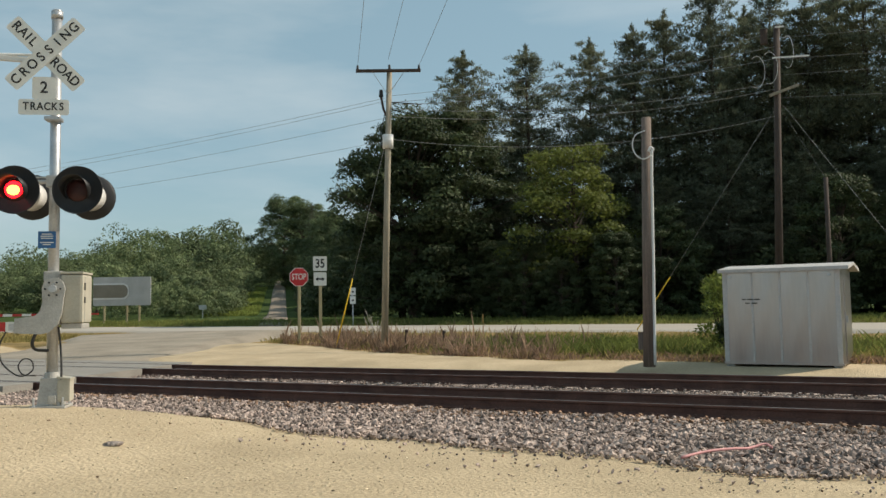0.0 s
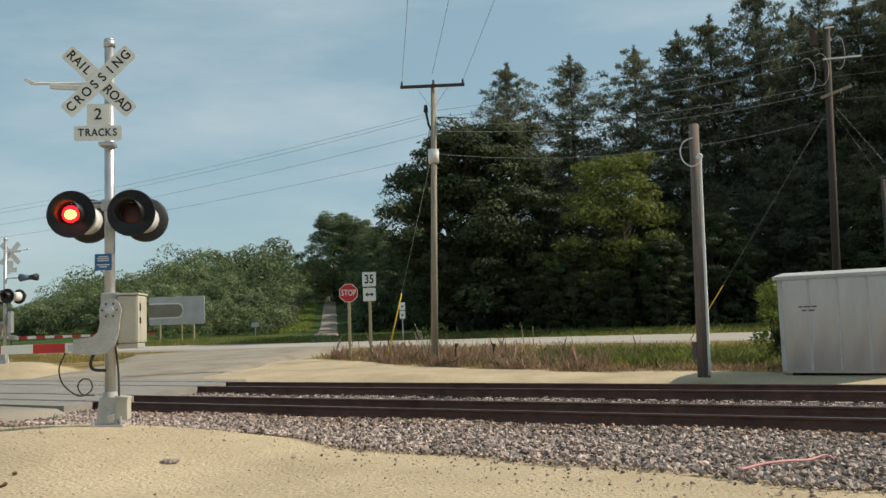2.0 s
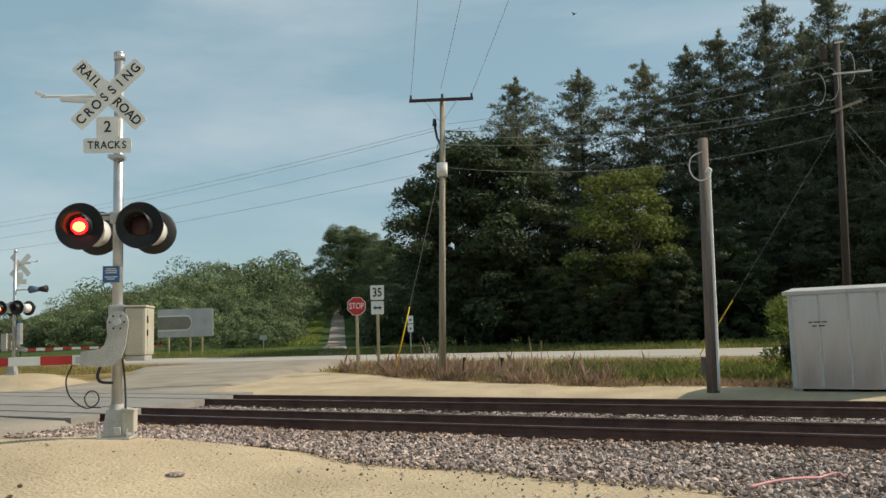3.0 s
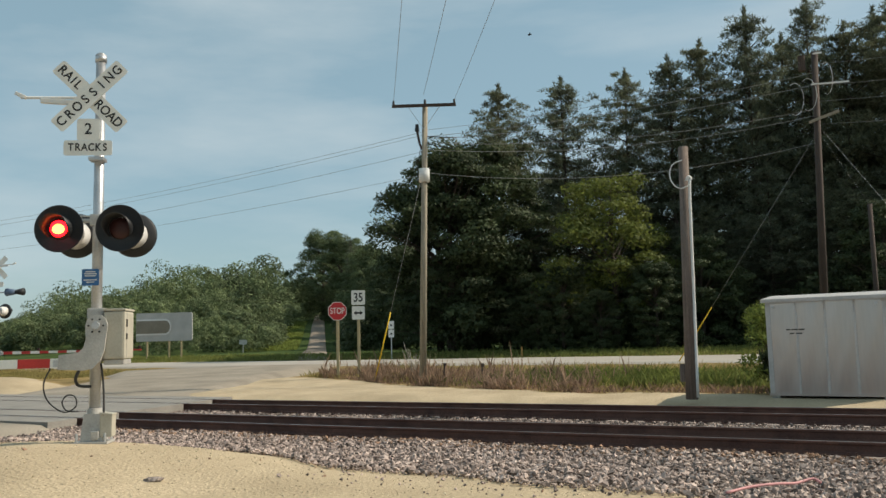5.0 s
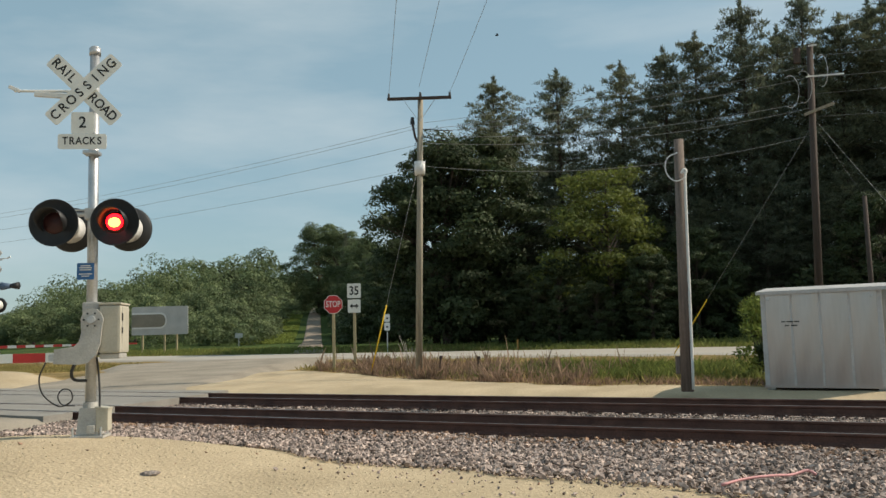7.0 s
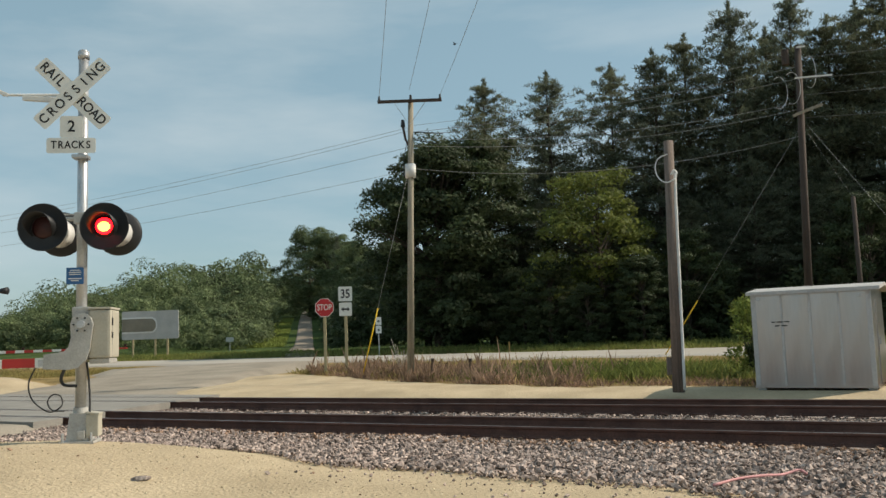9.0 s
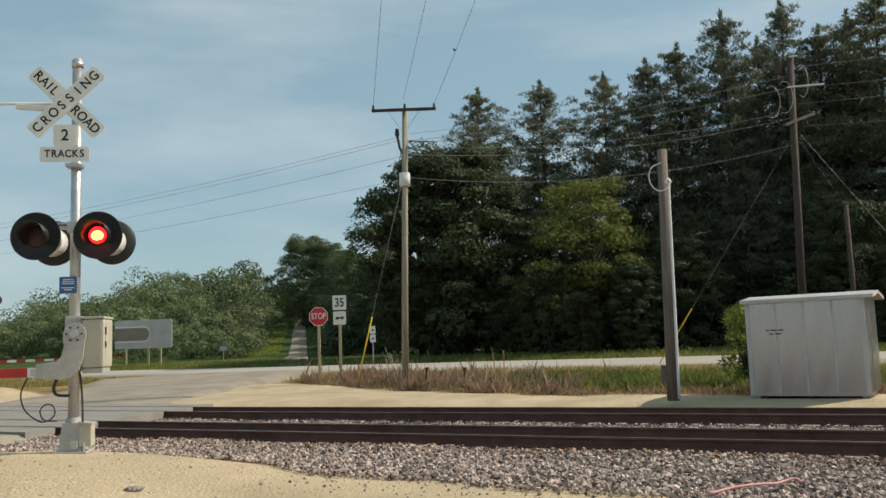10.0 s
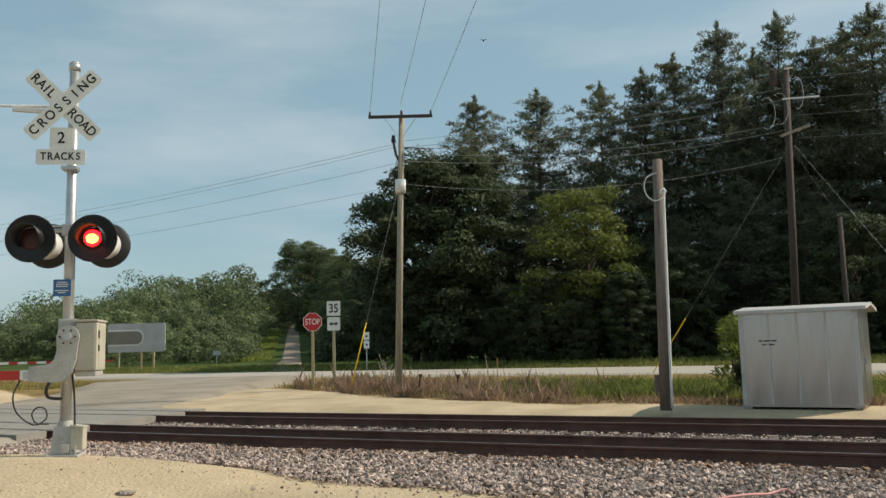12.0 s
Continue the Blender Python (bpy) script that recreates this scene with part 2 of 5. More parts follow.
def rounded(w, h, r, n=5):
    pts = []
    for cx, cz, a0 in ((w / 2 - r, h / 2 - r, 0), (-w / 2 + r, h / 2 - r, 90), (-w / 2 + r, -h / 2 + r, 180), (w / 2 - r, -h / 2 + r, 270)):
        for i in range(n):
            a = radians(a0 + 90 * i / (n - 1))
            pts.append((cx + r * math.cos(a), cz + r * math.sin(a)))
    return pts


def tube(name, points, radius, material, parent=None, label=""):
    """A round line through points, as a mesh."""
    pts = [Vector(p) for p in points]
    if 3 < len(pts) < 13:      # round the bends
        ext = [pts[0] * 2 - pts[1]] + pts + [pts[-1] * 2 - pts[-2]]
        fine = []
        for p0, p1, p2, p3 in zip(ext, ext[1:], ext[2:], ext[3:]):
            for k in range(5):
                u = k / 5
                fine.append(0.5 * (2 * p1 + (p2 - p0) * u + (2 * p0 - 5 * p1 + 4 * p2 - p3) * u * u + (3 * p1 - p0 - 3 * p2 + p3) * u ** 3))
        pts = fine + [pts[-1]]
    bm = bmesh.new()
    rings, seg = [], 6
    for i, p in enumerate(pts):
        d = (pts[min(i + 1, len(pts) - 1)] - pts[max(i - 1, 0)]).normalized()
        side = d.cross(Vector((0, 0, 1)) if abs(d.z) < 0.9 else Vector((1, 0, 0))).normalized()
        up = side.cross(d)
        rings.append([bm.verts.new(p + (side * math.cos(a) + up * math.sin(a)) * radius) for a in (2 * math.pi * k / seg for k in range(seg))])
    for a, b in zip(rings, rings[1:]):
        for k in range(seg):
            bm.faces.new((a[k], a[(k + 1) % seg], b[(k + 1) % seg], b[k]))
    bm.faces.new(rings[0][::-1])
    bm.faces.new(rings[-1])
    return part(name, bm, material, parent, label, smooth=True)


def sag(a, b, drop, n=24):
    """Points of a hanging line from a to b."""
    a, b = Vector(a), Vector(b)
    return [a.lerp(b, i / n) - Vector((0, 0, drop * 4 * (i / n) * (1 - i / n))) for i in range(n + 1)]


def text(name, body, size, material, m, parent, squeeze=1.0, bold=0.0):
    """Letters as a flat mesh with a little depth, in the x-z plane of m, facing -y."""
    cu = bpy.data.curves.new(name, "FONT")
    cu.body, cu.size, cu.align_x, cu.align_y, cu.extrude, cu.offset = body, size, "CENTER", "CENTER", 0.0015, bold
    tmp = new(name + "_tmp", cu)
    me = bpy.data.meshes.new_from_object(tmp.evaluated_get(bpy.context.evaluated_depsgraph_get()))
    bpy.data.objects.remove(tmp)
    bpy.data.curves.remove(cu)
    me.transform(m @ pose(0, 0, 0, 90) @ Matrix.Diagonal((squeeze, 1, 1, 1)))
    me.materials.clear()
    me.materials.append(material)
    ob = new(name, me)
    ob.parent = parent
    return ob


# ---- lie of the land ----
SLOPE = 0.031                                  # the tracks' turn from the x axis
ROAD_U, ROAD_R = Vector((-0.487, 0.873)), Vector((0.873, 0.487))   # along the side road, and to its right
ROAD_EDGE = Vector((-19.4, 17.3))              # on the side road's right edge
HILL_U, HILL_R = Vector((-0.626, 0.780)), Vector((0.780, 0.626))   # its continuation past the highway
HILL_EDGE = Vector((-61.6, 79.0))
LAND_Y = [-400, 7.5, 9.2, 11.6, 19.9, 21.2, 23, 26.5, 29, 33, 36.5, 37, 49, 51, 54, 70, 100, 3000]
LAND_Z = [0, 0, -0.08, -0.25, -0.25, -0.03, 0, -0.05, 0.06, 0.0, 0.12, 0.30, 0.30, 0.2, 0.45, 0.75, 0.9, 0.9]


def land(x, y):
    x, y = np.asarray(x, dtype=float), np.asarray(y, dtype=float)
    z = np.interp(y - SLOPE * np.clip(x, -60, 60), LAND_Y, LAND_Z)
    d = HILL_U.x * x + HILL_U.y * y
    bearing = np.degrees(np.arctan2(-x, np.maximum(y, 1.0)))
    z = z + 21 * (1 - np.exp(-np.clip(d - 105, 0, None) / 260)) * np.clip((y - 60) / 60, 0, 1) * np.clip((58 - bearing) / 11, 0.12, 1)
    z = z + 0.30 * np.exp(-(((x + 10.2) / 2.9) ** 2 + ((y - 7.0) / 2.0) ** 4))
    z = z + 0.45 * np.exp(-(((x + 34.9) / 3.0) ** 4 + ((y - 21.4) / 1.8) ** 4))
    far = np.hypot(x, y)
    return z + 0.02 * np.sin(x * 1.3 + 0.7 * y) * np.sin(y * 0.9) * (far < 60)


def land1(x, y):
    return float(land(x, y))


def sheet(name, xs, ys, zf, material, parent=None):
    """A surface over the grid xs by ys with the height zf(x, y)."""
    gx, gy = np.meshgrid(xs, ys)
    v = np.stack([gx, gy, zf(gx, gy)], -1).reshape(-1, 3)
    nx, ny = len(xs), len(ys)
    i = (np.arange(ny - 1)[:, None] * nx + np.arange(nx - 1)[None]).ravel()
    return raw(name, v, np.stack([i, i + 1, i + nx + 1, i + nx], 1), material, parent, smooth=True)


xs = np.unique(np.concatenate([np.linspace(-3000, -240, 24), np.linspace(-240, -45, 66), np.linspace(-45, 25, 176), np.linspace(25, 200, 40), np.linspace(200, 3000, 20)]))
ys = np.unique(np.concatenate([np.linspace(-400, -10, 20), np.linspace(-10, 40, 168), np.linspace(40, 120, 81), np.linspace(120, 420, 60), np.linspace(420, 3000, 20)]))


def ground_material():
    """Pale gravel by the tracks, rough grass past it and a field past the highway, with ragged borders."""
    m = M["gravel"].copy()
    m.name = "ground"
    t = m.node_tree
    out = t.nodes["Material Output"]
    geo = t.nodes.new("ShaderNodeNewGeometry")
    sep = t.nodes.new("ShaderNodeSeparateXYZ")
    t.links.new(geo.outputs["Position"], sep.inputs[0])
    wob = t.nodes.new("ShaderNodeTexNoise")
    wob.inputs["Scale"].default_value, wob.inputs["Detail"].default_value = 0.9, 5
    t.links.new(geo.outputs["Position"], wob.inputs["Vector"])

    def calc(op, a, b):
        n = t.nodes.new("ShaderNodeMath")
        n.operation = op
        for k, v in enumerate((a, b)):
            if isinstance(v, (int, float)):
                n.inputs[k].default_value = v
            else:
                t.links.new(v, n.inputs[k])
        return n.outputs[0]

    wobble = calc("MULTIPLY", calc("SUBTRACT", wob.outputs[0], 0.5), 2.4)
    # the gravel apron widens towards the road
    edge = calc("ADD", 22.3, calc("MULTIPLY", calc("MULTIPLY", calc("MAXIMUM", calc("SUBTRACT", -10.0, sep.outputs[0]), 0.0), 0.5),
                                    calc("MINIMUM", calc("MAXIMUM", calc("MULTIPLY", calc("ADD", sep.outputs[0], 31.0), 0.5), 0.0), 1.0)))
    past = calc("SUBTRACT", calc("ADD", sep.outputs[1], wobble), edge)
    f1 = calc("MINIMUM", calc("MAXIMUM", calc("MULTIPLY", past, 3.0), 0.0), 1.0)
    f2 = calc("MINIMUM", calc("MAXIMUM", calc("MULTIPLY", calc("SUBTRACT", calc("ADD", sep.outputs[1], wobble), 56.0), 0.6), 0.0), 1.0)
    shaders = []
    for src in ("grass", "field"):
        s = M[src].node_tree
        made = {}
        for n in s.nodes:
            if n.bl_idname == "ShaderNodeOutputMaterial":
                continue
            c = t.nodes.new(n.bl_idname)
            made[n.name] = c
            for prop in ("operation", "data_type"):
                if prop == "operation" and n.bl_idname in ("ShaderNodeMath", "ShaderNodeVectorMath"):
                    c.operation = n.operation
                if prop == "data_type" and n.bl_idname == "ShaderNodeMix":
                    c.data_type = n.data_type
            for a, b in zip(n.inputs, c.inputs):
                if hasattr(a, "default_value") and not a.is_linked:
                    b.default_value = a.default_value
        for l in s.links:
            if l.to_node.name in made:
                fi = list(l.from_node.outputs).index(l.from_socket)
                ti = list(l.to_node.inputs).index(l.to_socket)
                t.links.new(made[l.from_node.name].outputs[fi], made[l.to_node.name].inputs[ti])
        shaders.append(made["Principled BSDF"].outputs[0])
    mix1, mix2 = t.nodes.new("ShaderNodeMixShader"), t.nodes.new("ShaderNodeMixShader")
    t.links.new(f1, mix1.inputs[0])
    t.links.new(t.nodes["Principled BSDF"].outputs[0], mix1.inputs[1])
    t.links.new(shaders[0], mix1.inputs[2])
    t.links.new(f2, mix2.inputs[0])
    t.links.new(mix1.outputs[0], mix2.inputs[1])
    t.links.new(shaders[1], mix2.inputs[2])
    t.links.new(mix2.outputs[0], out.inputs[0])
    return m


ground = sheet("ground", xs, ys, land, ground_material())
tagged(ground, "pale gravel apron, rough grass and a green field", "ground", kind="structure")

# highway, parallel to the tracks
highway = sheet("highway", np.linspace(-400, 300, 141), np.array([36.8, 37.0, 38.5, 41, 43, 45, 47.5, 49.0, 49.2]),
                lambda x, y: 0.36 + 0.05 * np.cos((y - 43) / 6.2 * 1.5) - 0.15 * ((y < 36.9) | (y > 49.1)) + SLOPE * 0 * x, M["highway"])
tagged(highway, "pale worn concrete highway beyond the weeds", "road", kind="structure")


def road_sheet(name, s0, s1, n, width, zf, material, flare=0.0, edge=ROAD_EDGE, u=ROAD_U, right=ROAD_R):
    """The side road: s metres along it from the tracks' side, the right edge kept."""
    ss, ws = np.linspace(s0, s1, n), np.linspace(0, 1, 13)
    v = []
    for s in ss:
        fl = flare * math.exp(-(((s - 24) / 5) ** 2)) if flare else 0.0
        for k, w in enumerate(ws):
            q = edge + u * float(s) - right * (width * float(w)) + right * (fl * (1 - 2 * float(w)))
            z = zf(q.x, q.y) + 0.04 * math.sin(math.pi * w)
            v.append((q.x, q.y, z - (0.3 if k in (0, 12) else 0.0)))
    i = (np.arange(n - 1)[:, None] * 13 + np.arange(12)[None]).ravel()
    return raw(name, v, np.stack([i, i + 1, i + 14, i + 13], 1)[:, ::-1], material, smooth=True)


def near_road_z(x, y):
    yy = y - SLOPE * x
    return float(np.interp(yy, [-20, 8, 12.5, 19.5, 23, 30, 36.8], [0.03, 0.03, -0.10, -0.10, 0.03, 0.2, 0.40]))


side_road = road_sheet("road", -32, 23.2, 120, 9.0, near_road_z, M["asphalt"], flare=3.0)
tagged(side_road, "worn grey asphalt side road over the crossing", "road", kind="structure")
far_road = road_sheet("hill_road", -38, 185, 130, 2.7, lambda x, y: land1(x, y) + 0.10, M["hillroad"], 0.0, HILL_EDGE - HILL_R * 0.85, HILL_U, HILL_R)
tagged(far_road, "side road climbing the far hill", "road", kind="structure")

# ---- tracks ----


def track_y(x, k):
    return 13.21 + SLOPE * x + (0.0, 1.505, 4.2, 5.705)[k]


RAIL_Z = -0.02
TURN = math.degrees(math.atan(SLOPE))


def rail_profile():
    half = [(0.075, 0.0), (0.075, 0.012), (0.02, 0.03), (0.010, 0.05), (0.010, 0.135), (0.034, 0.15), (0.037, 0.178), (0.028, 0.186)]
    return half + [(-y, z) for y, z in reversed(half)]


def build_track(k, label):
    tr = thing("railway_track", Matrix(), label, "railway track", "two parallel tracks")
    for r in (0, 1):
        bm = bmesh.new()
        prof = rail_profile()
        rings = []
        for x in (-150, -60, -30, -18, -10, 0, 10, 40, 150):
            y = track_y(x, 2 * k + r)
            rings.append([bm.verts.new((x, y + py, RAIL_Z - 0.186 + pz)) for py, pz in prof])
        for a, b in zip(rings, rings[1:]):
            for j in range(len(prof)):
                bm.faces.new((a[j], b[j], b[(j + 1) % len(prof)], a[(j + 1) % len(prof)]))
        bmesh.ops.recalc_face_normals(bm, faces=bm.faces[:])
        rail = part("rail", bm, M["rail"], tr)
        bm = bmesh.new()
        for x0, x1 in ((-150, -18), (-18, 40), (40, 150)):
            q = [bm.verts.new((x, track_y(x, 2 * k + r) + o, RAIL_Z + 0.001)) for x, o in ((x0, -0.026), (x1, -0.026), (x1, 0.026), (x0, 0.026))]
            bm.faces.new(q)
        part("running_face", bm, M["rail_top"], rail, "polished steel running face")
    # ties, with plates and spikes under each rail
    bm = box(bmesh.new(), 0.22, 2.6, 0.18, Matrix(), 0.012)
    tie = part("tie", bm, M["tie"], tr)
    bm = box(bmesh.new(), 0.19, 0.32, 0.02)
    for sx in (-0.05, 0.05):
        for sy in (-0.105, 0.105):
            box(bm, 0.018, 0.018, 0.05, pose(sx, sy, 0.025))
            box(bm, 0.034, 0.034, 0.014, pose(sx, sy, 0.055))
    plate = part("tie_plate", bm, M["rail"], tr)
    x, first = -34.0, True
    while x < 16:
        xx = x + random.uniform(-0.04, 0.04)
        t = tie if first else tie.copy()
        if not first:
            scene.collection.objects.link(t)
        t.matrix_basis = pose(xx, (track_y(xx, 2 * k) + track_y(xx, 2 * k + 1)) / 2 + random.uniform(-0.05, 0.05), RAIL_Z - 0.186 - 0.112, 0, 0, TURN + random.uniform(-1.5, 1.5))
        for r in (0, 1):
            p = plate if first and r == 0 else plate.copy()
            if not (first and r == 0):
                scene.collection.objects.link(p)
            p.matrix_basis = pose(xx, track_y(xx, 2 * k + r), RAIL_Z - 0.186 - 0.011, 0, 0, TURN)
        first = False
        x += 0.52
    return tr


build_track(0, "rusty railway track on dark ties beside the gravel apron")
build_track(1, "rusty railway track on dark ties before the bungalow")

# ballast bed, with a ragged near border
gx = np.linspace(-150, 150, 301)
bed_y = np.linspace(0, 1, 41)


def bed_near(x):
    return 8.45 + 0.25 * np.sin(x * 0.9) + 0.15 * np.sin(x * 2.3 + 1) + 1.25 / (1 + np.exp((x + 7.9) * 1.8))


bv = []
for w in bed_y:
    y0, y1 = bed_near(gx), 20.5 + SLOPE * gx + 0.12 * np.sin(gx * 1.7)
    y = y0 + (y1 - y0) * w
    bv.append(np.stack([gx, y, land(gx, y) + (0.008 if 0 < w < 1 else -0.05)], -1))
bi = (np.arange(len(bed_y) - 1)[:, None] * len(gx) + np.arange(len(gx) - 1)[None]).ravel()
bed = raw("ballast_bed", np.concatenate(bv), np.stack([bi, bi + 1, bi + len(gx) + 1, bi + len(gx)], 1), M["ballast"], smooth=True)
tagged(bed, "grey crushed stone ballast bed", "ballast", kind="structure")


def stones(name, n, area, size, material, label, category, seed, lift=0.3):
    """Many loose broken stones over the land, one mesh. area(rng, n) gives x and y."""
    rng = np.random.default_rng(seed)
    x, y = area(rng, n)
    n = len(x)
    base = np.array([(0, 0, 1), (0.9, 0, 0.2), (0.2, 0.9, 0.15), (-0.8, 0.3, 0.25), (-0.3, -0.85, 0.1), (0.6, -0.6, -0.4), (0.1, 0.2, -0.8)], dtype=float)
    tri = np.array([(0, 1, 2), (0, 2, 3), (0, 3, 4), (0, 4, 5), (0, 5, 1), (6, 2, 1), (6, 3, 2), (6, 4, 3), (6, 5, 4), (6, 1, 5)])
    s = np.minimum(size * rng.lognormal(0, 0.35, n), size * 1.8)
    sc = np.stack([s * rng.uniform(0.7, 1.4, n), s * rng.uniform(0.6, 1.1, n), s * rng.uniform(0.45, 0.9, n)], -1)
    v = (base[None] + rng.normal(0, 0.16, (n, 7, 3))) * sc[:, None]
    a, b = rng.uniform(0, 6.283, n), rng.normal(0, 0.5, n)
    ca, sa, cb, sb = np.cos(a)[:, None], np.sin(a)[:, None], np.cos(b)[:, None], np.sin(b)[:, None]
    vx, vz = v[..., 0] * cb + v[..., 2] * sb, -v[..., 0] * sb + v[..., 2] * cb
    vx, vy = vx * ca - v[..., 1] * sa, vx * sa + v[..., 1] * ca
    v = np.stack([vx + x[:, None], vy + y[:, None], vz + (land(x, y) + lift * s)[:, None]], -1).reshape(-1, 3)
    f = (tri[None] + 7 * np.arange(n)[:, None, None]).reshape(-1, 3)
    return tagged(raw(name, v, f, material), label, category, kind="stuff")


def near_bed(rng, n):
    x = rng.uniform(-18, 5, n)
    w = rng.uniform(-0.04, 1, n)
    y0, y1 = bed_near(x), track_y(x, 0) - 0.20
    y = y0 + (y1 - y0) * w
    return x, y


def between(rng, n):
    x = rng.uniform(-19, 5, n)
    return x, rng.uniform(track_y(x, 1) + 0.12, track_y(x, 2) - 0.12)


stones("ballast_stones", 42000, near_bed, 0.0265, M["stone"], "grey crushed ballast stones beside the rail", "ballast", 3, 1.1)
stones("ballast_stones", 12000, between, 0.023, M["stone"], "grey crushed ballast stones between the tracks", "ballast", 4, 1.1)
stones("rusty_ballast_stones", 3200, lambda rng, n: (lambda x: (x, track_y(x, 0) - 0.14 - rng.random(n) ** 1.6 * 0.75))(rng.uniform(-16, 5, n)), 0.026, M["ruststone"],
       "rust-stained ballast stones at the rail's foot", "ballast", 7, 1.25)
stones("scattered_stones", 420, lambda rng, n: (lambda x: (x, bed_near(x) - rng.random(n) ** 2 * 1.4))(rng.uniform(-6.5, 4, n)), 0.018, M["stone"],
       "grey stones strayed from the ballast onto the gravel", "ballast", 9, 0.5)
stones("gravel_pebbles", 6500, lambda rng, n: (rng.uniform(-15, 3, n), rng.uniform(3.6, 9.8, n)), 0.009, M["pebble"],
       "small pale pebbles on the gravel", "gravel", 5, 0.1)
stones("loose_rocks", 50, lambda rng, n: (rng.uniform(-13, 2, n), rng.uniform(4.5, 9, n)), 0.021, M["ruststone"],
       "loose darker rocks strewn on the gravel", "rocks", 6, 0.4)

# crossing panels between and beside the rails
crossing = thing("crossing_surface", Matrix(), "worn grey panels set flush between the rails", "level crossing", kind="structure")
for lo, hi in ((-1.0, -0.09), (0.13, 1.375), (1.60, 4.11), (4.33, 5.575), (5.80, 6.7)):
    for j in range(5):
        bm = bmesh.new()
        x_of = [-17.2 - 2.3 * j, -17.2 - 2.3 * (j + 1) + 0.02]
        corners = []
        for x in x_of:
            for o in (lo, hi):
                xs_ = x - o * 0.27
                corners.append((xs_, 13.21 + SLOPE * xs_ + o))
        a, b, c, d = corners
        top = [bm.verts.new((*q, RAIL_Z + 0.0)) for q in (a, b, d, c)]
        low = [bm.verts.new((*q, RAIL_Z - 0.18)) for q in (a, b, d, c)]
        bm.faces.new(top)
        for q in range(4):
            bm.faces.new((top[q], low[q], low[(q + 1) % 4], top[(q + 1) % 4]))
        bmesh.ops.recalc_face_normals(bm, faces=bm.faces[:])
        part("panel", bm, M["panel"], crossing)

# ---- crossing signals ----
LAMPS = []


def signal_head(sig, x, y, z, facing):
    """A flashing lamp: round dark background, visor, housing, lens; facing is -1 towards the road's near end, 1 away."""
    h = part("signal_head", cone(bmesh.new(), 0.20, 0.17, 0.33, pose(x, y, z, 90 if facing > 0 else -90) @ Matrix.Translation((0, 0, 0.03)), 28), M["pvc"], sig, "pale round lamp housing", True)
    f = pose(x, y, z) @ (Matrix() if facing < 0 else pose(0, 0, 0, 0, 0, 180))   # faces -y
    bm = bmesh.new()
    n = 40
    rings = []
    for r, yy in ((0.15, -0.005), (0.29, -0.012), (0.312, -0.035), (0.318, -0.03), (0.296, 0.002), (0.15, 0.01)):
        rings.append([bm.verts.new(f @ Vector((r * math.cos(6.28318 * i / n), yy, r * math.sin(6.28318 * i / n)))) for i in range(n)])
    for a, b in zip(rings, rings[1:]):
        for i in range(n):
            bm.faces.new((a[i], a[(i + 1) % n], b[(i + 1) % n], b[i]))
    bmesh.ops.recalc_face_normals(bm, faces=bm.faces[:])
    part("background_disc", bm, M["black"], h, "black round background disc", True)
    # visor, open below
    bm = bmesh.new()
    rings = []
    for i in range(27):
        a = radians(-42 + 264 * i / 26)
        cut = 0.30 if 10 < math.degrees(a) < 170 else 0.30 - 0.22 * min(1, (abs(math.degrees(a) - 90) - 80) / 52)
        rings.append([bm.verts.new(f @ Vector((r * math.cos(a), yy, r * math.sin(a)))) for r, yy in ((0.162, 0.0), (0.170, -cut), (0.176, -cut), (0.168, 0.0))])
    for a, b in zip(rings, rings[1:]):
        for i in range(3):
            bm.faces.new((a[i], b[i], b[i + 1], a[i + 1]))
    part("visor", bm, M["black"], h, "black open visor", True)
    bm = bmesh.new()
    bmesh.ops.create_uvsphere(bm, u_segments=24, v_segments=10, radius=0.15, matrix=f @ pose(0, 0.01, 0, 90) @ Matrix.Diagonal((1, 1, 0.28, 1)))
    part("lens", bm, M["lens_off"], h, "dark red round lens", True)
    # the glowing lamp, which comes forward in the lens to flash
    lamp = part("lamp", cone(bmesh.new(), 0.112, 0.10, 0.012, pose(0, 0, 0, 90), 24), M["lit"], sig, "glowing red lamp")
    bm = bmesh.new()
    bmesh.ops.create_uvsphere(bm, u_segments=16, v_segments=8, radius=0.072, matrix=pose(0.0, -0.012, -0.008) @ Matrix.Diagonal((1.1, 0.2, 0.9, 1)))
    part("lamp_core", bm, M["core"], lamp, "bright orange lamp core", True)
    return lamp, f


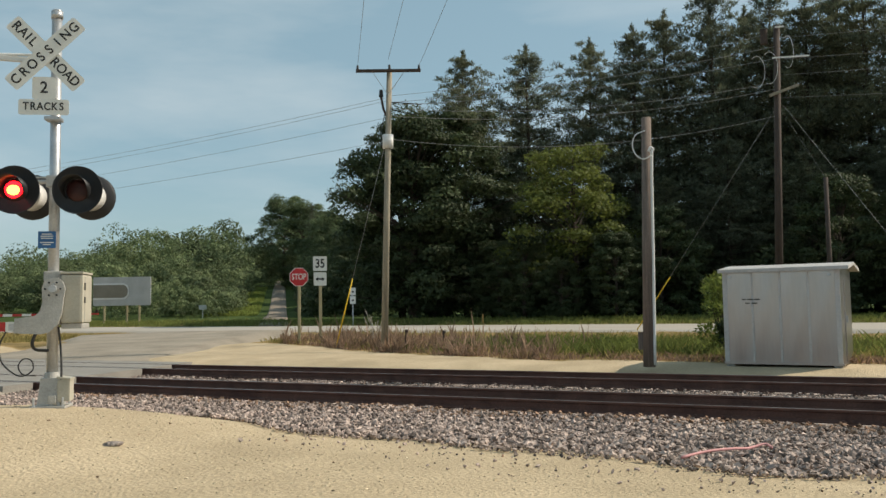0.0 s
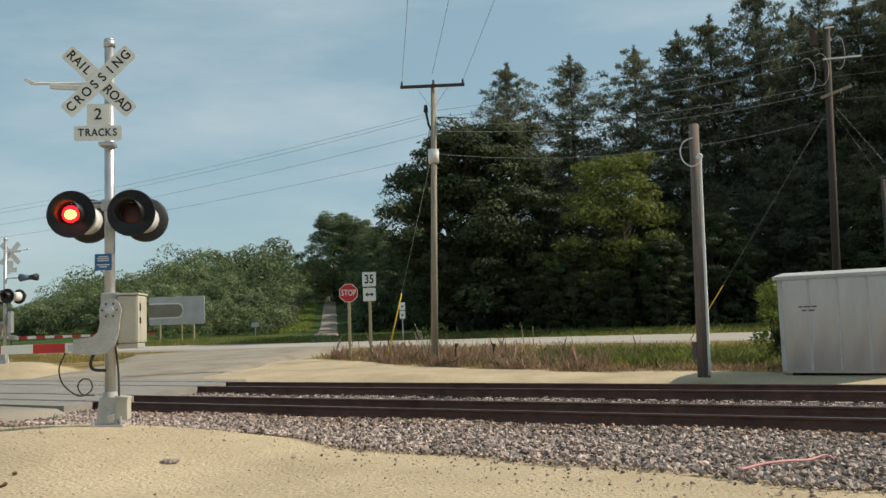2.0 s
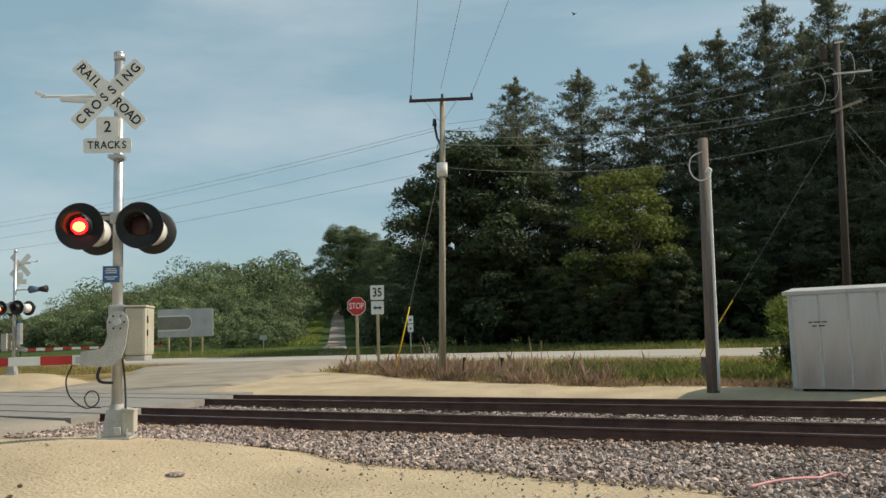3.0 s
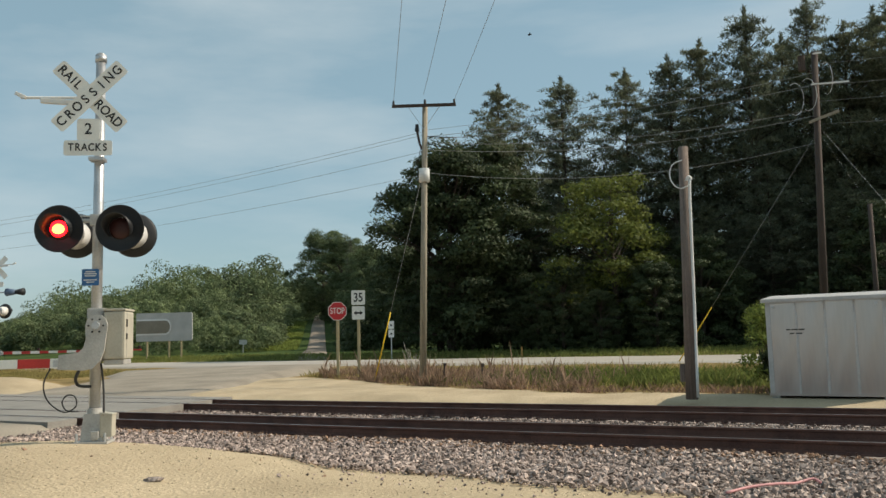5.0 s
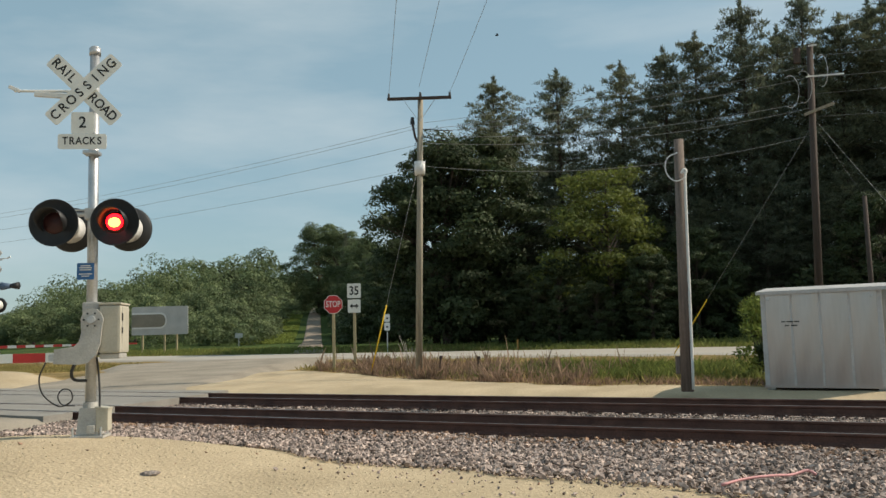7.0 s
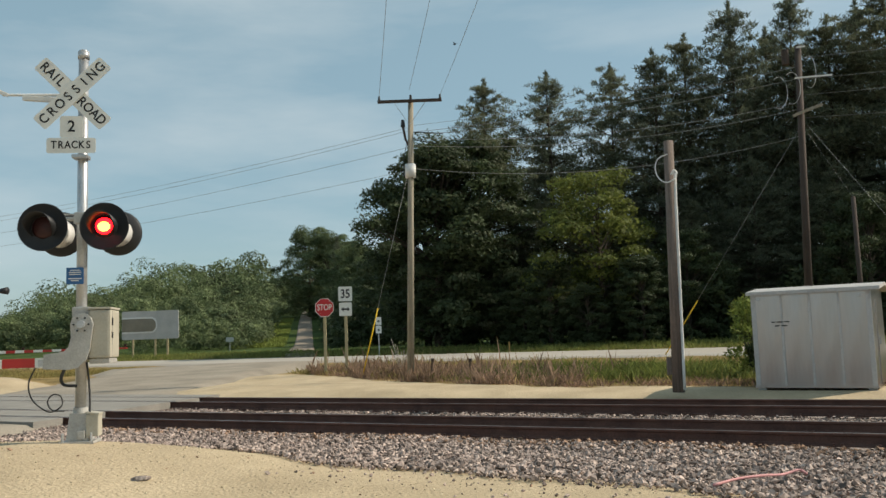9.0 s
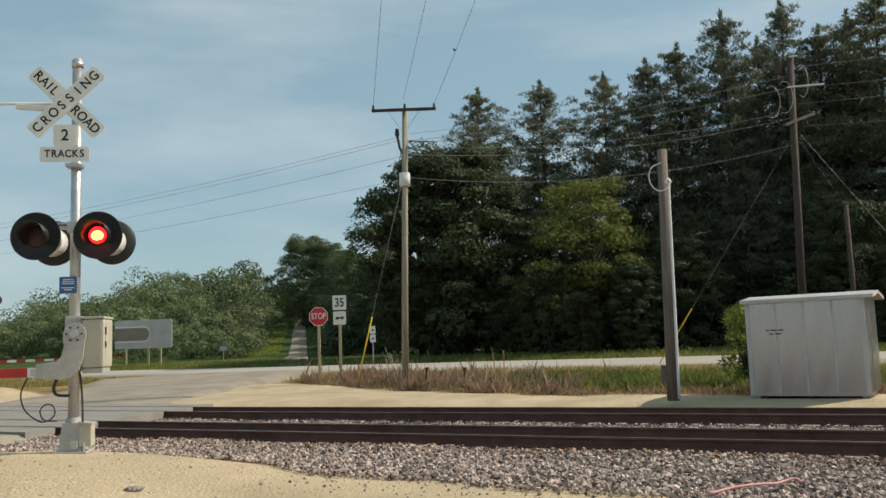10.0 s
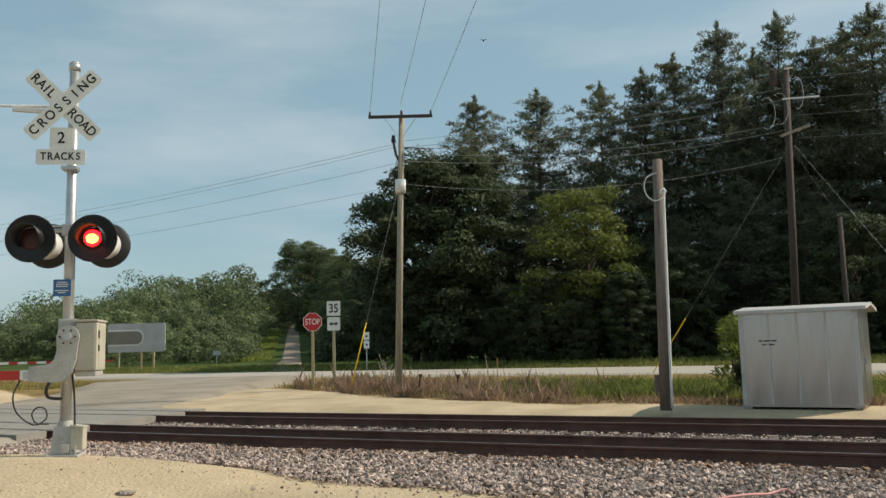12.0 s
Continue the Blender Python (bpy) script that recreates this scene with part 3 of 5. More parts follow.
def crossing_signal(m, label):
    s = thing("crossing_signal", m, label, "crossing signal", "signals at the crossing")
    bm = cone(bmesh.new(), 0.205, 0.155, 0.36, pose(0, 0, 0.02, 0, 0, 45), 4)
    cone(bm, 0.10, 0.09, 0.08, pose(0, 0, 0.37), 20)
    box(bm, 0.44, 0.40, 0.035, pose(0, 0, 0.0), 0.008)
    box(bm, 0.10, 0.03, 0.11, pose(0.05, -0.16, 0.10), 0.01)
    base = part("base", bm, M["cast"], s, "grey cast metal base")
    jb = part("junction_box", box(bmesh.new(), 0.16, 0.20, 0.29, pose(0.19, -0.06, 0.22), 0.018), M["cream"], base, "pale junction box on the base")
    part("lid", box(bmesh.new(), 0.175, 0.215, 0.03, pose(0.19, -0.06, 0.375, 0, 8, 0), 0.008), M["cream"], base)
    for sx in (-0.18, 0.18):
        for sy in (-0.16, 0.16):
            part("bolt", cone(bmesh.new(), 0.016, 0.016, 0.13, pose(sx, sy, 0), 8), M["galv"], base)
    bm = cone(bmesh.new(), 0.071, 0.066, 5.0, pose(0, 0, 0.34), 28)
    part("mast", bm, M["galv"], s, "galvanised round mast", True)
    bm = cone(bmesh.new(), 0.077, 0.077, 0.10, pose(0, 0, 5.25), 28)
    cone(bm, 0.077, 0.045, 0.03, pose(0, 0, 5.35), 28)
    part("cap", bm, M["galv"], s, "", True)
    # crossbuck: two lettered blades on a bracket
    cb = part("crossbuck", box(bmesh.new(), 0.06, 0.16, 0.10, pose(-0.04, -0.11, 4.70)), M["galv"], s, "white lettered crossbuck")
    for a, y, words in ((45, -0.205, ("RAIL", "ROAD")), (-45, -0.225, ("CROSSING",))):
        tilt = pose(-0.08, y, 4.70, 0, a, 0)
        part("blade", prism(bmesh.new(), rounded(1.22, 0.23, 0.035), 0.008, tilt), M["white"], cb)
        spread = list(zip("RAILROAD", (-0.52, -0.405, -0.315, -0.225, 0.165, 0.285, 0.405, 0.52))) if len(words) == 2 else [(ch, -0.51 + 1.02 * i / 7) for i, ch in enumerate(words[0])]
        for ch, at in spread:
            text("letters", ch, 0.18, M["ink"], tilt @ pose(at, -0.006, 0), cb, 0.92, 0.003)
    sg = part("tracks_sign", prism(bmesh.new(), rounded(0.64, 0.21, 0.03), 0.008, pose(-0.10, -0.19, 3.98)), M["white"], s, "white sign reading 2 TRACKS")
    part("plate", prism(bmesh.new(), rounded(0.30, 0.30, 0.03), 0.008, pose(-0.10, -0.185, 4.24)), M["white"], sg)
    text("letters", "2", 0.22, M["ink"], pose(-0.10, -0.192, 4.24), sg, 0.95, 0.003)
    for i, ch in enumerate("TRACKS"):
        text("letters", ch, 0.145, M["ink"], pose(-0.10 - 0.225 + 0.09 * i, -0.197, 3.985), sg, 0.85, 0.003)
    bm = box(bmesh.new(), 0.20, 0.20, 0.05, pose(0, -0.08, 3.84), 0.01)
    part("bracket", bm, M["galv"], s)
    # horizontal arm with a narrow edge-on plate
    bm = cone(bmesh.new(), 0.022, 0.018, 1.12, pose(0, 0.15, 4.78, 0, -90, 0), 10)
    box(bm, 0.50, 0.06, 0.07, pose(-0.60, 0.15, 4.72, 0, 4, 0), 0.01)
    box(bm, 0.16, 0.05, 0.05, pose(-1.12, 0.15, 4.81, 0, 25, 0), 0.01)
    part("side_bracket", bm, M["pvc"], s, "pale side bracket beside the crossbuck")
    # lamp crossarm
    bm = cone(bmesh.new(), 0.03, 0.03, 0.84, pose(-0.42, 0, 3.0, 0, 90, 0), 12)
    cone(bm, 0.012, 0.012, 0.84, pose(-0.42, -0.02, 3.06, 0, 90, 0), 8)
    box(bm, 0.18, 0.19, 0.16, pose(0, 0, 3.0), 0.02)
    for sx in (-0.39, 0.39):
        cone(bm, 0.03, 0.03, 0.16, pose(sx, 0, 2.87), 12)
        cone(bm, 0.035, 0.035, 0.5, pose(sx, -0.25, 2.84, -90, 0, 0), 12)
    part("lamp_crossarm", bm, M["cast"], s)
    lamps = []
    for facing in (-1, 1):
        for k, sx in ((0, -0.39), (1, 0.39)):
            lamps.append((k if facing < 0 else 1 - k, *signal_head(s, sx, 0.36 * facing, 2.84, facing)))
    LAMPS.append(lamps)
    # blue notice
    bs = part("blue_sign", prism(bmesh.new(), rounded(0.225, 0.225, 0.012), 0.006, pose(-0.06, -0.10, 2.21)), M["blue"], s, "small blue notice plate")
    for i, wd in enumerate((0.13, 0.16, 0.15, 0.0, 0.17, 0.10)):
        if wd:
            part("bar", box(bmesh.new(), wd, 0.002, 0.012, pose(-0.06, -0.105, 2.285 - 0.028 * i)), M["white"], bs)
    # gate machine, bracket and lowered arm
    bm = box(bmesh.new(), 0.28, 0.48, 0.64, pose(0.29, 0.03, 1.42), 0.035)
    gm = part("gate_machine", bm, M["cream"], s, "cream gate machine box")
    part("lid", box(bmesh.new(), 0.295, 0.495, 0.03, pose(0.29, 0.03, 1.76), 0.01), M["cream"], gm)
    part("seam", box(bmesh.new(), 0.288, 0.012, 0.60, pose(0.29, -0.11, 1.42)), M["cast"], gm)
    part("latch", box(bmesh.new(), 0.02, 0.05, 0.10, pose(0.43, -0.12, 1.58)), M["black"], gm)
    part("latch", box(bmesh.new(), 0.02, 0.05, 0.08, pose(0.43, -0.12, 1.40)), M["black"], gm)
    box_under = box(bmesh.new(), 0.26, 0.40, 0.07, pose(0.28, 0.03, 1.06), 0.015)
    part("under_pan", box_under, M["cast"], gm)
    bm = box(bmesh.new(), 0.22, 0.26, 0.14, pose(0.02, 0.0, 1.72), 0.02)
    part("mast_clamp", bm, M["cast"], s)
    part("mast_clamp", box(bmesh.new(), 0.22, 0.26, 0.10, pose(0.02, 0.0, 1.12), 0.02), M["cast"], s)
    out = [(0.13, 1.42), (0.15, 1.55), (0.12, 1.64), (0.06, 1.69), (0.0, 1.70), (-0.06, 1.69), (-0.11, 1.65), (-0.14, 1.56), (-0.13, 1.38), (-0.16, 1.26), (-0.22, 1.20), (-0.47, 1.17), (-0.48, 0.98),
           (-0.16, 0.96), (-0.04, 0.98), (0.06, 1.08), (0.11, 1.22)]
    ab = part("arm_bracket", prism(bmesh.new(), out, 0.035, pose(0.07, -0.24, 0)), M["cast"], s, "grey curved gate arm bracket")
    part("hub", cone(bmesh.new(), 0.055, 0.05, 0.04, pose(0.07, -0.26, 1.55, 90), 20), M["galv"], ab)
    for i in range(6):
        a = i * math.pi / 3
        part("bolt", cone(bmesh.new(), 0.012, 0.012, 0.02, pose(0.07 + 0.095 * math.cos(a), -0.258, 1.55 + 0.095 * math.sin(a), 90), 8), M["black"], ab)
    arm = part("gate_arm", box(bmesh.new(), 0.40, 0.05, 0.09, pose(-0.28, -0.20, 1.06)), M["galv"], s, "red and white striped gate arm, lowered")
    x = -0.36
    for i in range(16):
        hgt = 0.125 - 0.004 * i
        ln = 0.16 if i == 0 else 0.41
        part("stripe", box(bmesh.new(), ln - 0.002, 0.045, hgt, pose(x - ln / 2, -0.20, 1.065), 0.004), M["white"] if i % 2 == 0 else M["armred"], arm)
        x -= ln
    for xx in (-2.1, -4.4, -6.6):
        bm = box(bmesh.new(), 0.09, 0.06, 0.10, pose(xx, -0.2, 1.18), 0.015)
        part("arm_light", bm, M["lens_off"], arm, "small red arm light")
    # cables
    tube("cable", [(-0.52, -0.2, 1.0), (-0.60, -0.2, 0.8), (-0.56, -0.2, 0.6), (-0.42, -0.2, 0.46), (-0.30, -0.2, 0.42), (-0.18, -0.2, 0.5), (-0.2, -0.2, 0.62), (-0.3, -0.2, 0.64), (-0.36, -0.2, 0.55),
                   (-0.3, -0.2, 0.44), (-0.16, -0.15, 0.42)], 0.010, M["rubber"], s, "black looped cable")
    tube("cable", [(-0.14, -0.2, 1.0), (-0.20, -0.18, 0.85), (-0.17, -0.14, 0.76), (-0.02, -0.1, 0.74)], 0.022, M["rubber"], s)
    tube("cable", [(0.10, -0.1, 1.05), (0.13, -0.1, 0.8), (0.15, -0.12, 0.55), (0.16, -0.15, 0.36)], 0.014, M["rubber"], s)
    return s


MAST = (-9.965, 7.585)
near_signal = crossing_signal(pose(*MAST, 0.28, 0, 0, 37), "railroad crossing signal with crossbuck, red flashers and lowered gate")
far_signal = crossing_signal(pose(-34.8, 21.2, 0.42, 0, 0, 203), "crossing signal seen from behind across the road")

bm = cone(bmesh.new(), 0.03, 0.03, 1.0, pose(0, 0, 3.62, 0, -90, 0), 10)
cone(bm, 0.03, 0.03, 0.5, pose(0, 0, 3.62), 10)
side = part("side_lamp", bm, M["galv"], far_signal, "blue-grey side lamp on a bracket")
part("housing", cone(bmesh.new(), 0.17, 0.10, 0.42, pose(-0.72, 0, 3.62, 0, -90, 0), 18), M["steelblue"], side, "", True)
part("visor", cone(bmesh.new(), 0.09, 0.16, 0.34, pose(-1.14, 0, 3.62, 0, -90, 0), 18), M["black"], side, "", True)
part("junction_box", box(bmesh.new(), 0.16, 0.2, 0.9, pose(-0.28, 0, 1.75), 0.02), M["galv"], far_signal)

# ---- relay house ----


def relay_house():
    w, d, h = 2.62, 2.0, 2.29
    s = thing("signal_bungalow", pose(-3.76, 21.50, -0.03, 0, 0, -3.3), "grey aluminium signal bungalow with ribbed sides", "equipment shed")
    body = part("body", box(bmesh.new(), w, d, h - 0.07, pose(w / 2, d / 2, 0.07 + (h - 0.07) / 2), 0.012), M["alu"], s)
    for i in range(5):
        x = 0.06 + (w - 0.12) * i / 4
        part("rib", box(bmesh.new(), 0.05 if 0 < i < 4 else 0.10, 0.016, h - 0.12, pose(x, -0.006, 0.07 + (h - 0.1) / 2), 0.006), M["roofsheet"], body)
    for i in range(4):       # sheets between the ribs, none quite true
        x = 0.06 + (w - 0.12) * (i + 0.5) / 4
        wide, tall, bm = (w - 0.12) / 4 - 0.05, h - 0.20, bmesh.new()
        grid = [[bm.verts.new((x + wide * (u / 8 - 0.5), -0.002 - 0.020 * math.sin(math.pi * u / 8) * (0.55 + 0.45 * math.sin(math.pi * q / 6)) - 0.004 * math.sin(5.0 * q + 9.0 * i + u), 0.14 + tall * q / 6))
                 for u in range(9)] for q in range(7)]
        for q in range(6):
            for u in range(8):
                bm.faces.new((grid[q][u], grid[q][u + 1], grid[q + 1][u + 1], grid[q + 1][u]))
        part("sheet", bm, M["alu"], body, "", True)
    part("skirt", box(bmesh.new(), w + 0.03, d + 0.03, 0.05, pose(w / 2, d / 2, 0.085)), M["alu"], body)
    roof = bmesh.new()
    prof = [(-0.14, 2.25), (-0.14, 2.33), (d / 2, 2.45), (d + 0.14, 2.33), (d + 0.14, 2.25), (d / 2, 2.38)]
    a = [roof.verts.new((-0.07, y, z)) for y, z in prof]
    b = [roof.verts.new((w + 0.20, y, z)) for y, z in prof]
    roof.faces.new(a)
    roof.faces.new(b[::-1])
    for i in range(6):
        roof.faces.new((a[i], b[i], b[(i + 1) % 6], a[(i + 1) % 6]))
    bmesh.ops.recalc_face_normals(roof, faces=roof.faces[:])
    part("roof", roof, M["roofsheet"], s, "low gabled pale metal roof")
    for x in (0.0, w):
        gb = bmesh.new()
        prism(gb, [(0, 2.22), (d / 2, 2.40), (d, 2.22)], 0.02, pose(x, 0, 0, 0, 0, 90))
        part("gable", gb, M["alu"], s)
    for x in (0.12, w - 0.12):
        for y in (0.1, d - 0.1):
            part("foot", box(bmesh.new(), 0.18, 0.12, 0.07, pose(x, y, 0.035)), M["cast"], s)
    door = part("door", box(bmesh.new(), 0.03, 0.86, 1.9, pose(w + 0.012, d / 2, 1.08), 0.006), M["alu"], s, "aluminium side door")
    part("handle", box(bmesh.new(), 0.04, 0.03, 0.16, pose(w + 0.045, d / 2 - 0.34, 1.1), 0.008), M["galv"], door)
    for x in (0.18, w - 0.22):
        part("lug", box(bmesh.new(), 0.07, 0.03, 0.06, pose(x, -0.02, 2.14), 0.008), M["galv"], body)
    for i, (wd, x) in enumerate(((0.09, 0.50), (0.14, 0.64), (0.12, 0.80), (0.10, 0.58), (0.13, 0.74))):
        part("writing_bar", box(bmesh.new(), wd, 0.003, 0.028, pose(x, -0.026, 1.60 if i < 3 else 1.51)), M["ink"], body)
    return s


relay_house()
# ---- poles and wires ----
UP_B, UP_T = Vector((-16.60, 26.45, -0.1)), Vector((-16.32, 26.6, 10.35))
TP_B, TP_T = Vector((-3.85, 33.1, 0.1)), Vector((-3.51, 33.27, 11.76))


def between_points(a, b):
    a, b = Vector(a), Vector(b)
    return Matrix.Translation(a) @ (b - a).to_track_quat("Z", "Y").to_matrix().to_4x4(), (b - a).length


def pole(name, a, b, r1, r2, material, label):
    m, ln = between_points(a, b)
    s = thing(name, Matrix(), label, "utility pole")
    part("shaft", cone(bmesh.new(), r1, r2, ln, m, 18), material, s, "", True)
    return s


up = pole("utility_pole", UP_B, UP_T, 0.13, 0.10, M["wood"], "weathered wooden utility pole with a crossarm")
arm_dir = Vector((2.2, 1.15, -0.02)).normalized()
ca = UP_T + Vector((0.05, -0.16, -0.05))
m, ln = between_points(ca - arm_dir * 1.2, ca + arm_dir * 1.2)
arm_part = part("crossarm", box(bmesh.new(), 0.12, 0.10, ln, m @ Matrix.Translation((0, 0, ln / 2)), 0.01), M["darkwood"], up, "dark crossarm")
for sgn in (-1, 1):
    a, b = ca + arm_dir * 0.62 * sgn, UP_T + Vector((0, -0.12, -0.95))
    m, ln = between_points(a, b)
    part("brace", box(bmesh.new(), 0.035, 0.012, ln, m @ Matrix.Translation((0, 0, ln / 2))), M["galv"], arm_part)
    part("insulator", cone(bmesh.new(), 0.05, 0.035, 0.16, Matrix.Translation(ca + arm_dir * 1.14 * sgn + Vector((0, 0, 0.05))), 12), M["black"], arm_part)
part("insulator", cone(bmesh.new(), 0.06, 0.04, 0.22, Matrix.Translation(UP_T), 12), M["black"], up)
cut = UP_T + Vector((-0.30, -0.12, -0.98))
part("cutout", cone(bmesh.new(), 0.09, 0.06, 0.26, Matrix.Translation(cut), 14), M["black"], up, "black fuse cutout")
tube("cutout_arm", [cut, cut + Vector((0.10, 0.0, -0.5)), cut + Vector((0.28, 0.08, -0.9))], 0.045, M["darkwood"], up)
tube("dead_end", [UP_T + Vector((0, 0, -1.2)), UP_T + Vector((0.5, 0.2, -1.25)), UP_T + Vector((1.1, 0.45, -1.33))], 0.018, M["black"], up)
tube("dead_end", [UP_T + Vector((0, 0, -1.45)), UP_T + Vector((0.5, 0.2, -1.62)), UP_T + Vector((0.95, 0.4, -1.72))], 0.018, M["black"], up)
part("wrap", cone(bmesh.new(), 0.20, 0.20, 0.50, Matrix.Translation(UP_B.lerp(UP_T, 0.72)), 20), M["pvc"], up, "white collar round the pole", True)
tube("pole_cable", [UP_T + Vector((-0.16, -0.1, -1.6)), UP_T + Vector((-0.3, -0.12, -2.2)), UP_T + Vector((-0.32, -0.12, -2.75)), UP_T + Vector((-0.18, -0.16, -2.9))], 0.012, M["rubber"], up)

tp = pole("tall_pole", TP_B, TP_T, 0.145, 0.11, M["darkwood"], "tall dark creosoted utility pole with cross pieces")
for zz, half, dv in ((-0.1, 0.20, Vector((1, 0.1, 0))), (-1.25, 0.9, Vector((1, 0.5, 0.05)))):
    c = TP_T + Vector((0.0, -0.17, zz))
    dv = dv.normalized()
    m, ln = between_points(c - dv * half * 0.2, c + dv * half * 1.3)
    part("side_arm", box(bmesh.new(), 0.05, 0.05, ln, m @ Matrix.Translation((0, 0, ln / 2))), M["pvc"], tp)
c = TP_T + Vector((0, -0.18, -2.55))
dv = Vector((0.85, 0.35, 0.32)).normalized()
m, ln = between_points(c - dv * 0.35, c + dv * 0.75)
part("crossarm", box(bmesh.new(), 0.12, 0.10, ln, m @ Matrix.Translation((0, 0, ln / 2)), 0.01), M["wood"], tp, "slanting grey crossarm")
c = TP_T + Vector((-0.45, -0.1, -0.15))
bm = cone(bmesh.new(), 0.13, 0.13, 0.55, Matrix.Translation(c + Vector((0, 0, -0.5))), 16)
part("cutout", bm, M["darkwood"], tp, "dark equipment can at the pole top")
for off, n in ((Vector((-0.3, -0.2, -1.4)), 0), (Vector((0.35, -0.2, -0.9)), 1), (Vector((-0.75, -0.2, -1.5)), 2)):
    p0 = TP_T + off
    tube("jumper", [p0 + Vector((0.3 * math.sin(a) * (1 if n != 1 else 0.7), 0, 0.6 * math.cos(a) - 0.2)) for a in np.linspace(-0.5, 3.6, 12)], 0.008, M["pvc"], tp)

sp = pole("signal_pole", (-5.33, 20.42, 0.0), (-5.21, 20.42, 6.04), 0.145, 0.115, M["polegrey"], "short grey wooden pole with white conduit beside the bungalow")
tube("conduit", [(-5.17, 20.34, 0.05), (-5.13, 20.34, 2.5), (-5.09, 20.34, 4.95), (-5.05, 20.36, 5.2), (-5.10, 20.34, 5.28), (-5.16, 20.32, 5.18)], 0.036, M["pvc"], sp, "white plastic conduit")
tube("loop", [(-5.06, 20.3, 5.08), (-5.26, 20.24, 5.0), (-5.44, 20.24, 5.12), (-5.52, 20.24, 5.36), (-5.44, 20.24, 5.6), (-5.22, 20.3, 5.7)], 0.016, M["pvc"], sp)
part("junction_box", box(bmesh.new(), 0.12, 0.10, 0.42, pose(-5.51, 20.42, 0.62), 0.01), M["polegrey"], sp)

pole("thin_post", (-1.95, 30.9, 0.1), (-1.94, 30.9, 5.63), 0.085, 0.07, M["darkwood"], "slim dark wooden post behind the bungalow")

WIRES = []


def wire(a, b, drop, r=0.0065):
    w = tube("wire", sag(a, b, drop), r, M["wire"])
    tagged(w, "thin overhead wire between poles", "wire", "overhead wires")
    WIRES.append(w)


back = Vector((0.574, -0.819, 0))
for k, o in ((-1.14, 0.2), (0, 0.45), (1.14, 0.2)):
    a = ca + arm_dir * k + Vector((0, 0, o - 0.02))
    wire(a, a + back * 60 + Vector((0, 0, -1.0)), 0.9, 0.007)
# left along the highway
for dz, dx, drop in ((-1.0, 0.0, 1.1), (-1.12, 0.0, 1.2), (-1.75, 0.0, 1.2), (-2.62, 0.0, 1.0)):
    a = UP_T + Vector((0, 0, dz))
    wire(a, (-76, 25.2, 9.4 + dz + 1.1), drop)
# to the tall pole, and on to the right
for da, db, drop in ((-1.2, -0.8, 0.25), (-1.30, -1.25, 0.30), (-1.45, -2.15, 0.45), (-1.72, -2.4, 0.50), (-2.6, -3.4, 0.65)):
    wire(UP_T + Vector((0.1, 0.05, da)), TP_T + Vector((-0.1, -0.1, db)), drop, 0.009)
wire(UP_T + Vector((0.1, 0.05, -0.95)), TP_T + Vector((-0.3, -0.1, -0.3)), 0.25)
for da, dz in ((-0.5, 0.4), (-1.3, 0.1), (-1.9, 0.4), (-2.75, -0.3)):
    wire(TP_T + Vector((0.1, -0.1, da)), TP_T + Vector((45, 1.0, da + dz)), 0.9)


def guy(a, b, guard, label, radius=0.007):
    g = thing("guy_wire", Matrix(), label, "guy wire", "guy wires")
    a, b = Vector(a), Vector(b)
    tube("strand", [a, b], radius, M["wire"], g)
    if guard:
        tube("guard", [b.lerp(a, 0.0), b.lerp(a, guard)], 0.024, M["yellow"], g, "yellow plastic guy guard")


guy(UP_T + Vector((0, 0, -2.0)), (-19.35, 27.3, 0.0), 0.32, "steel guy wire with a yellow guard among weeds")
guy(TP_T + Vector((-0.1, 0, -3.0)), (-10.4, 37.6, 0.25), 0.28, "steel guy wire with a yellow guard beside the highway")
guy(TP_T + Vector((0.1, 0, -3.0)), (2.0, 27.0, 0.0), 0, "steel guy wire running down past the bungalow", 0.0055)
guy(TP_T + Vector((0.1, 0, -3.3)), (-1.94, 30.9, 5.6), 0, "short guy wire to the slim post", 0.003)

# ---- road signs ----


def sign_post(name, x, y, z0, top, label, category, r=0.055, material="postwood"):
    s = thing(name, pose(x, y, z0, 0, 0, 33), label, category)
    part("post", box(bmesh.new(), 2 * r, 2 * r, top, pose(0, 0, top / 2), 0.008), M[material], s)
    return s


s = sign_post("stop_sign", -22.39, 28.95, 0.20, 2.4, "red octagonal stop sign on a wooden post", "stop sign", 0.06)
oc = [(0.42 * math.cos(radians(22.5 + 45 * i)) , 0.42 * math.sin(radians(22.5 + 45 * i))) for i in range(8)]
pl = part("plate", prism(bmesh.new(), oc, 0.006, pose(0, -0.07, 2.70)), M["white"], s, "white edged octagonal plate")
part("face", prism(bmesh.new(), [(x * 0.94, z * 0.94) for x, z in oc], 0.004, pose(0, -0.076, 2.70)), M["red"], pl, "red face")
text("letters", "STOP", 0.36, M["white"], pose(0, -0.081, 2.70), pl, 0.72, 0.004)

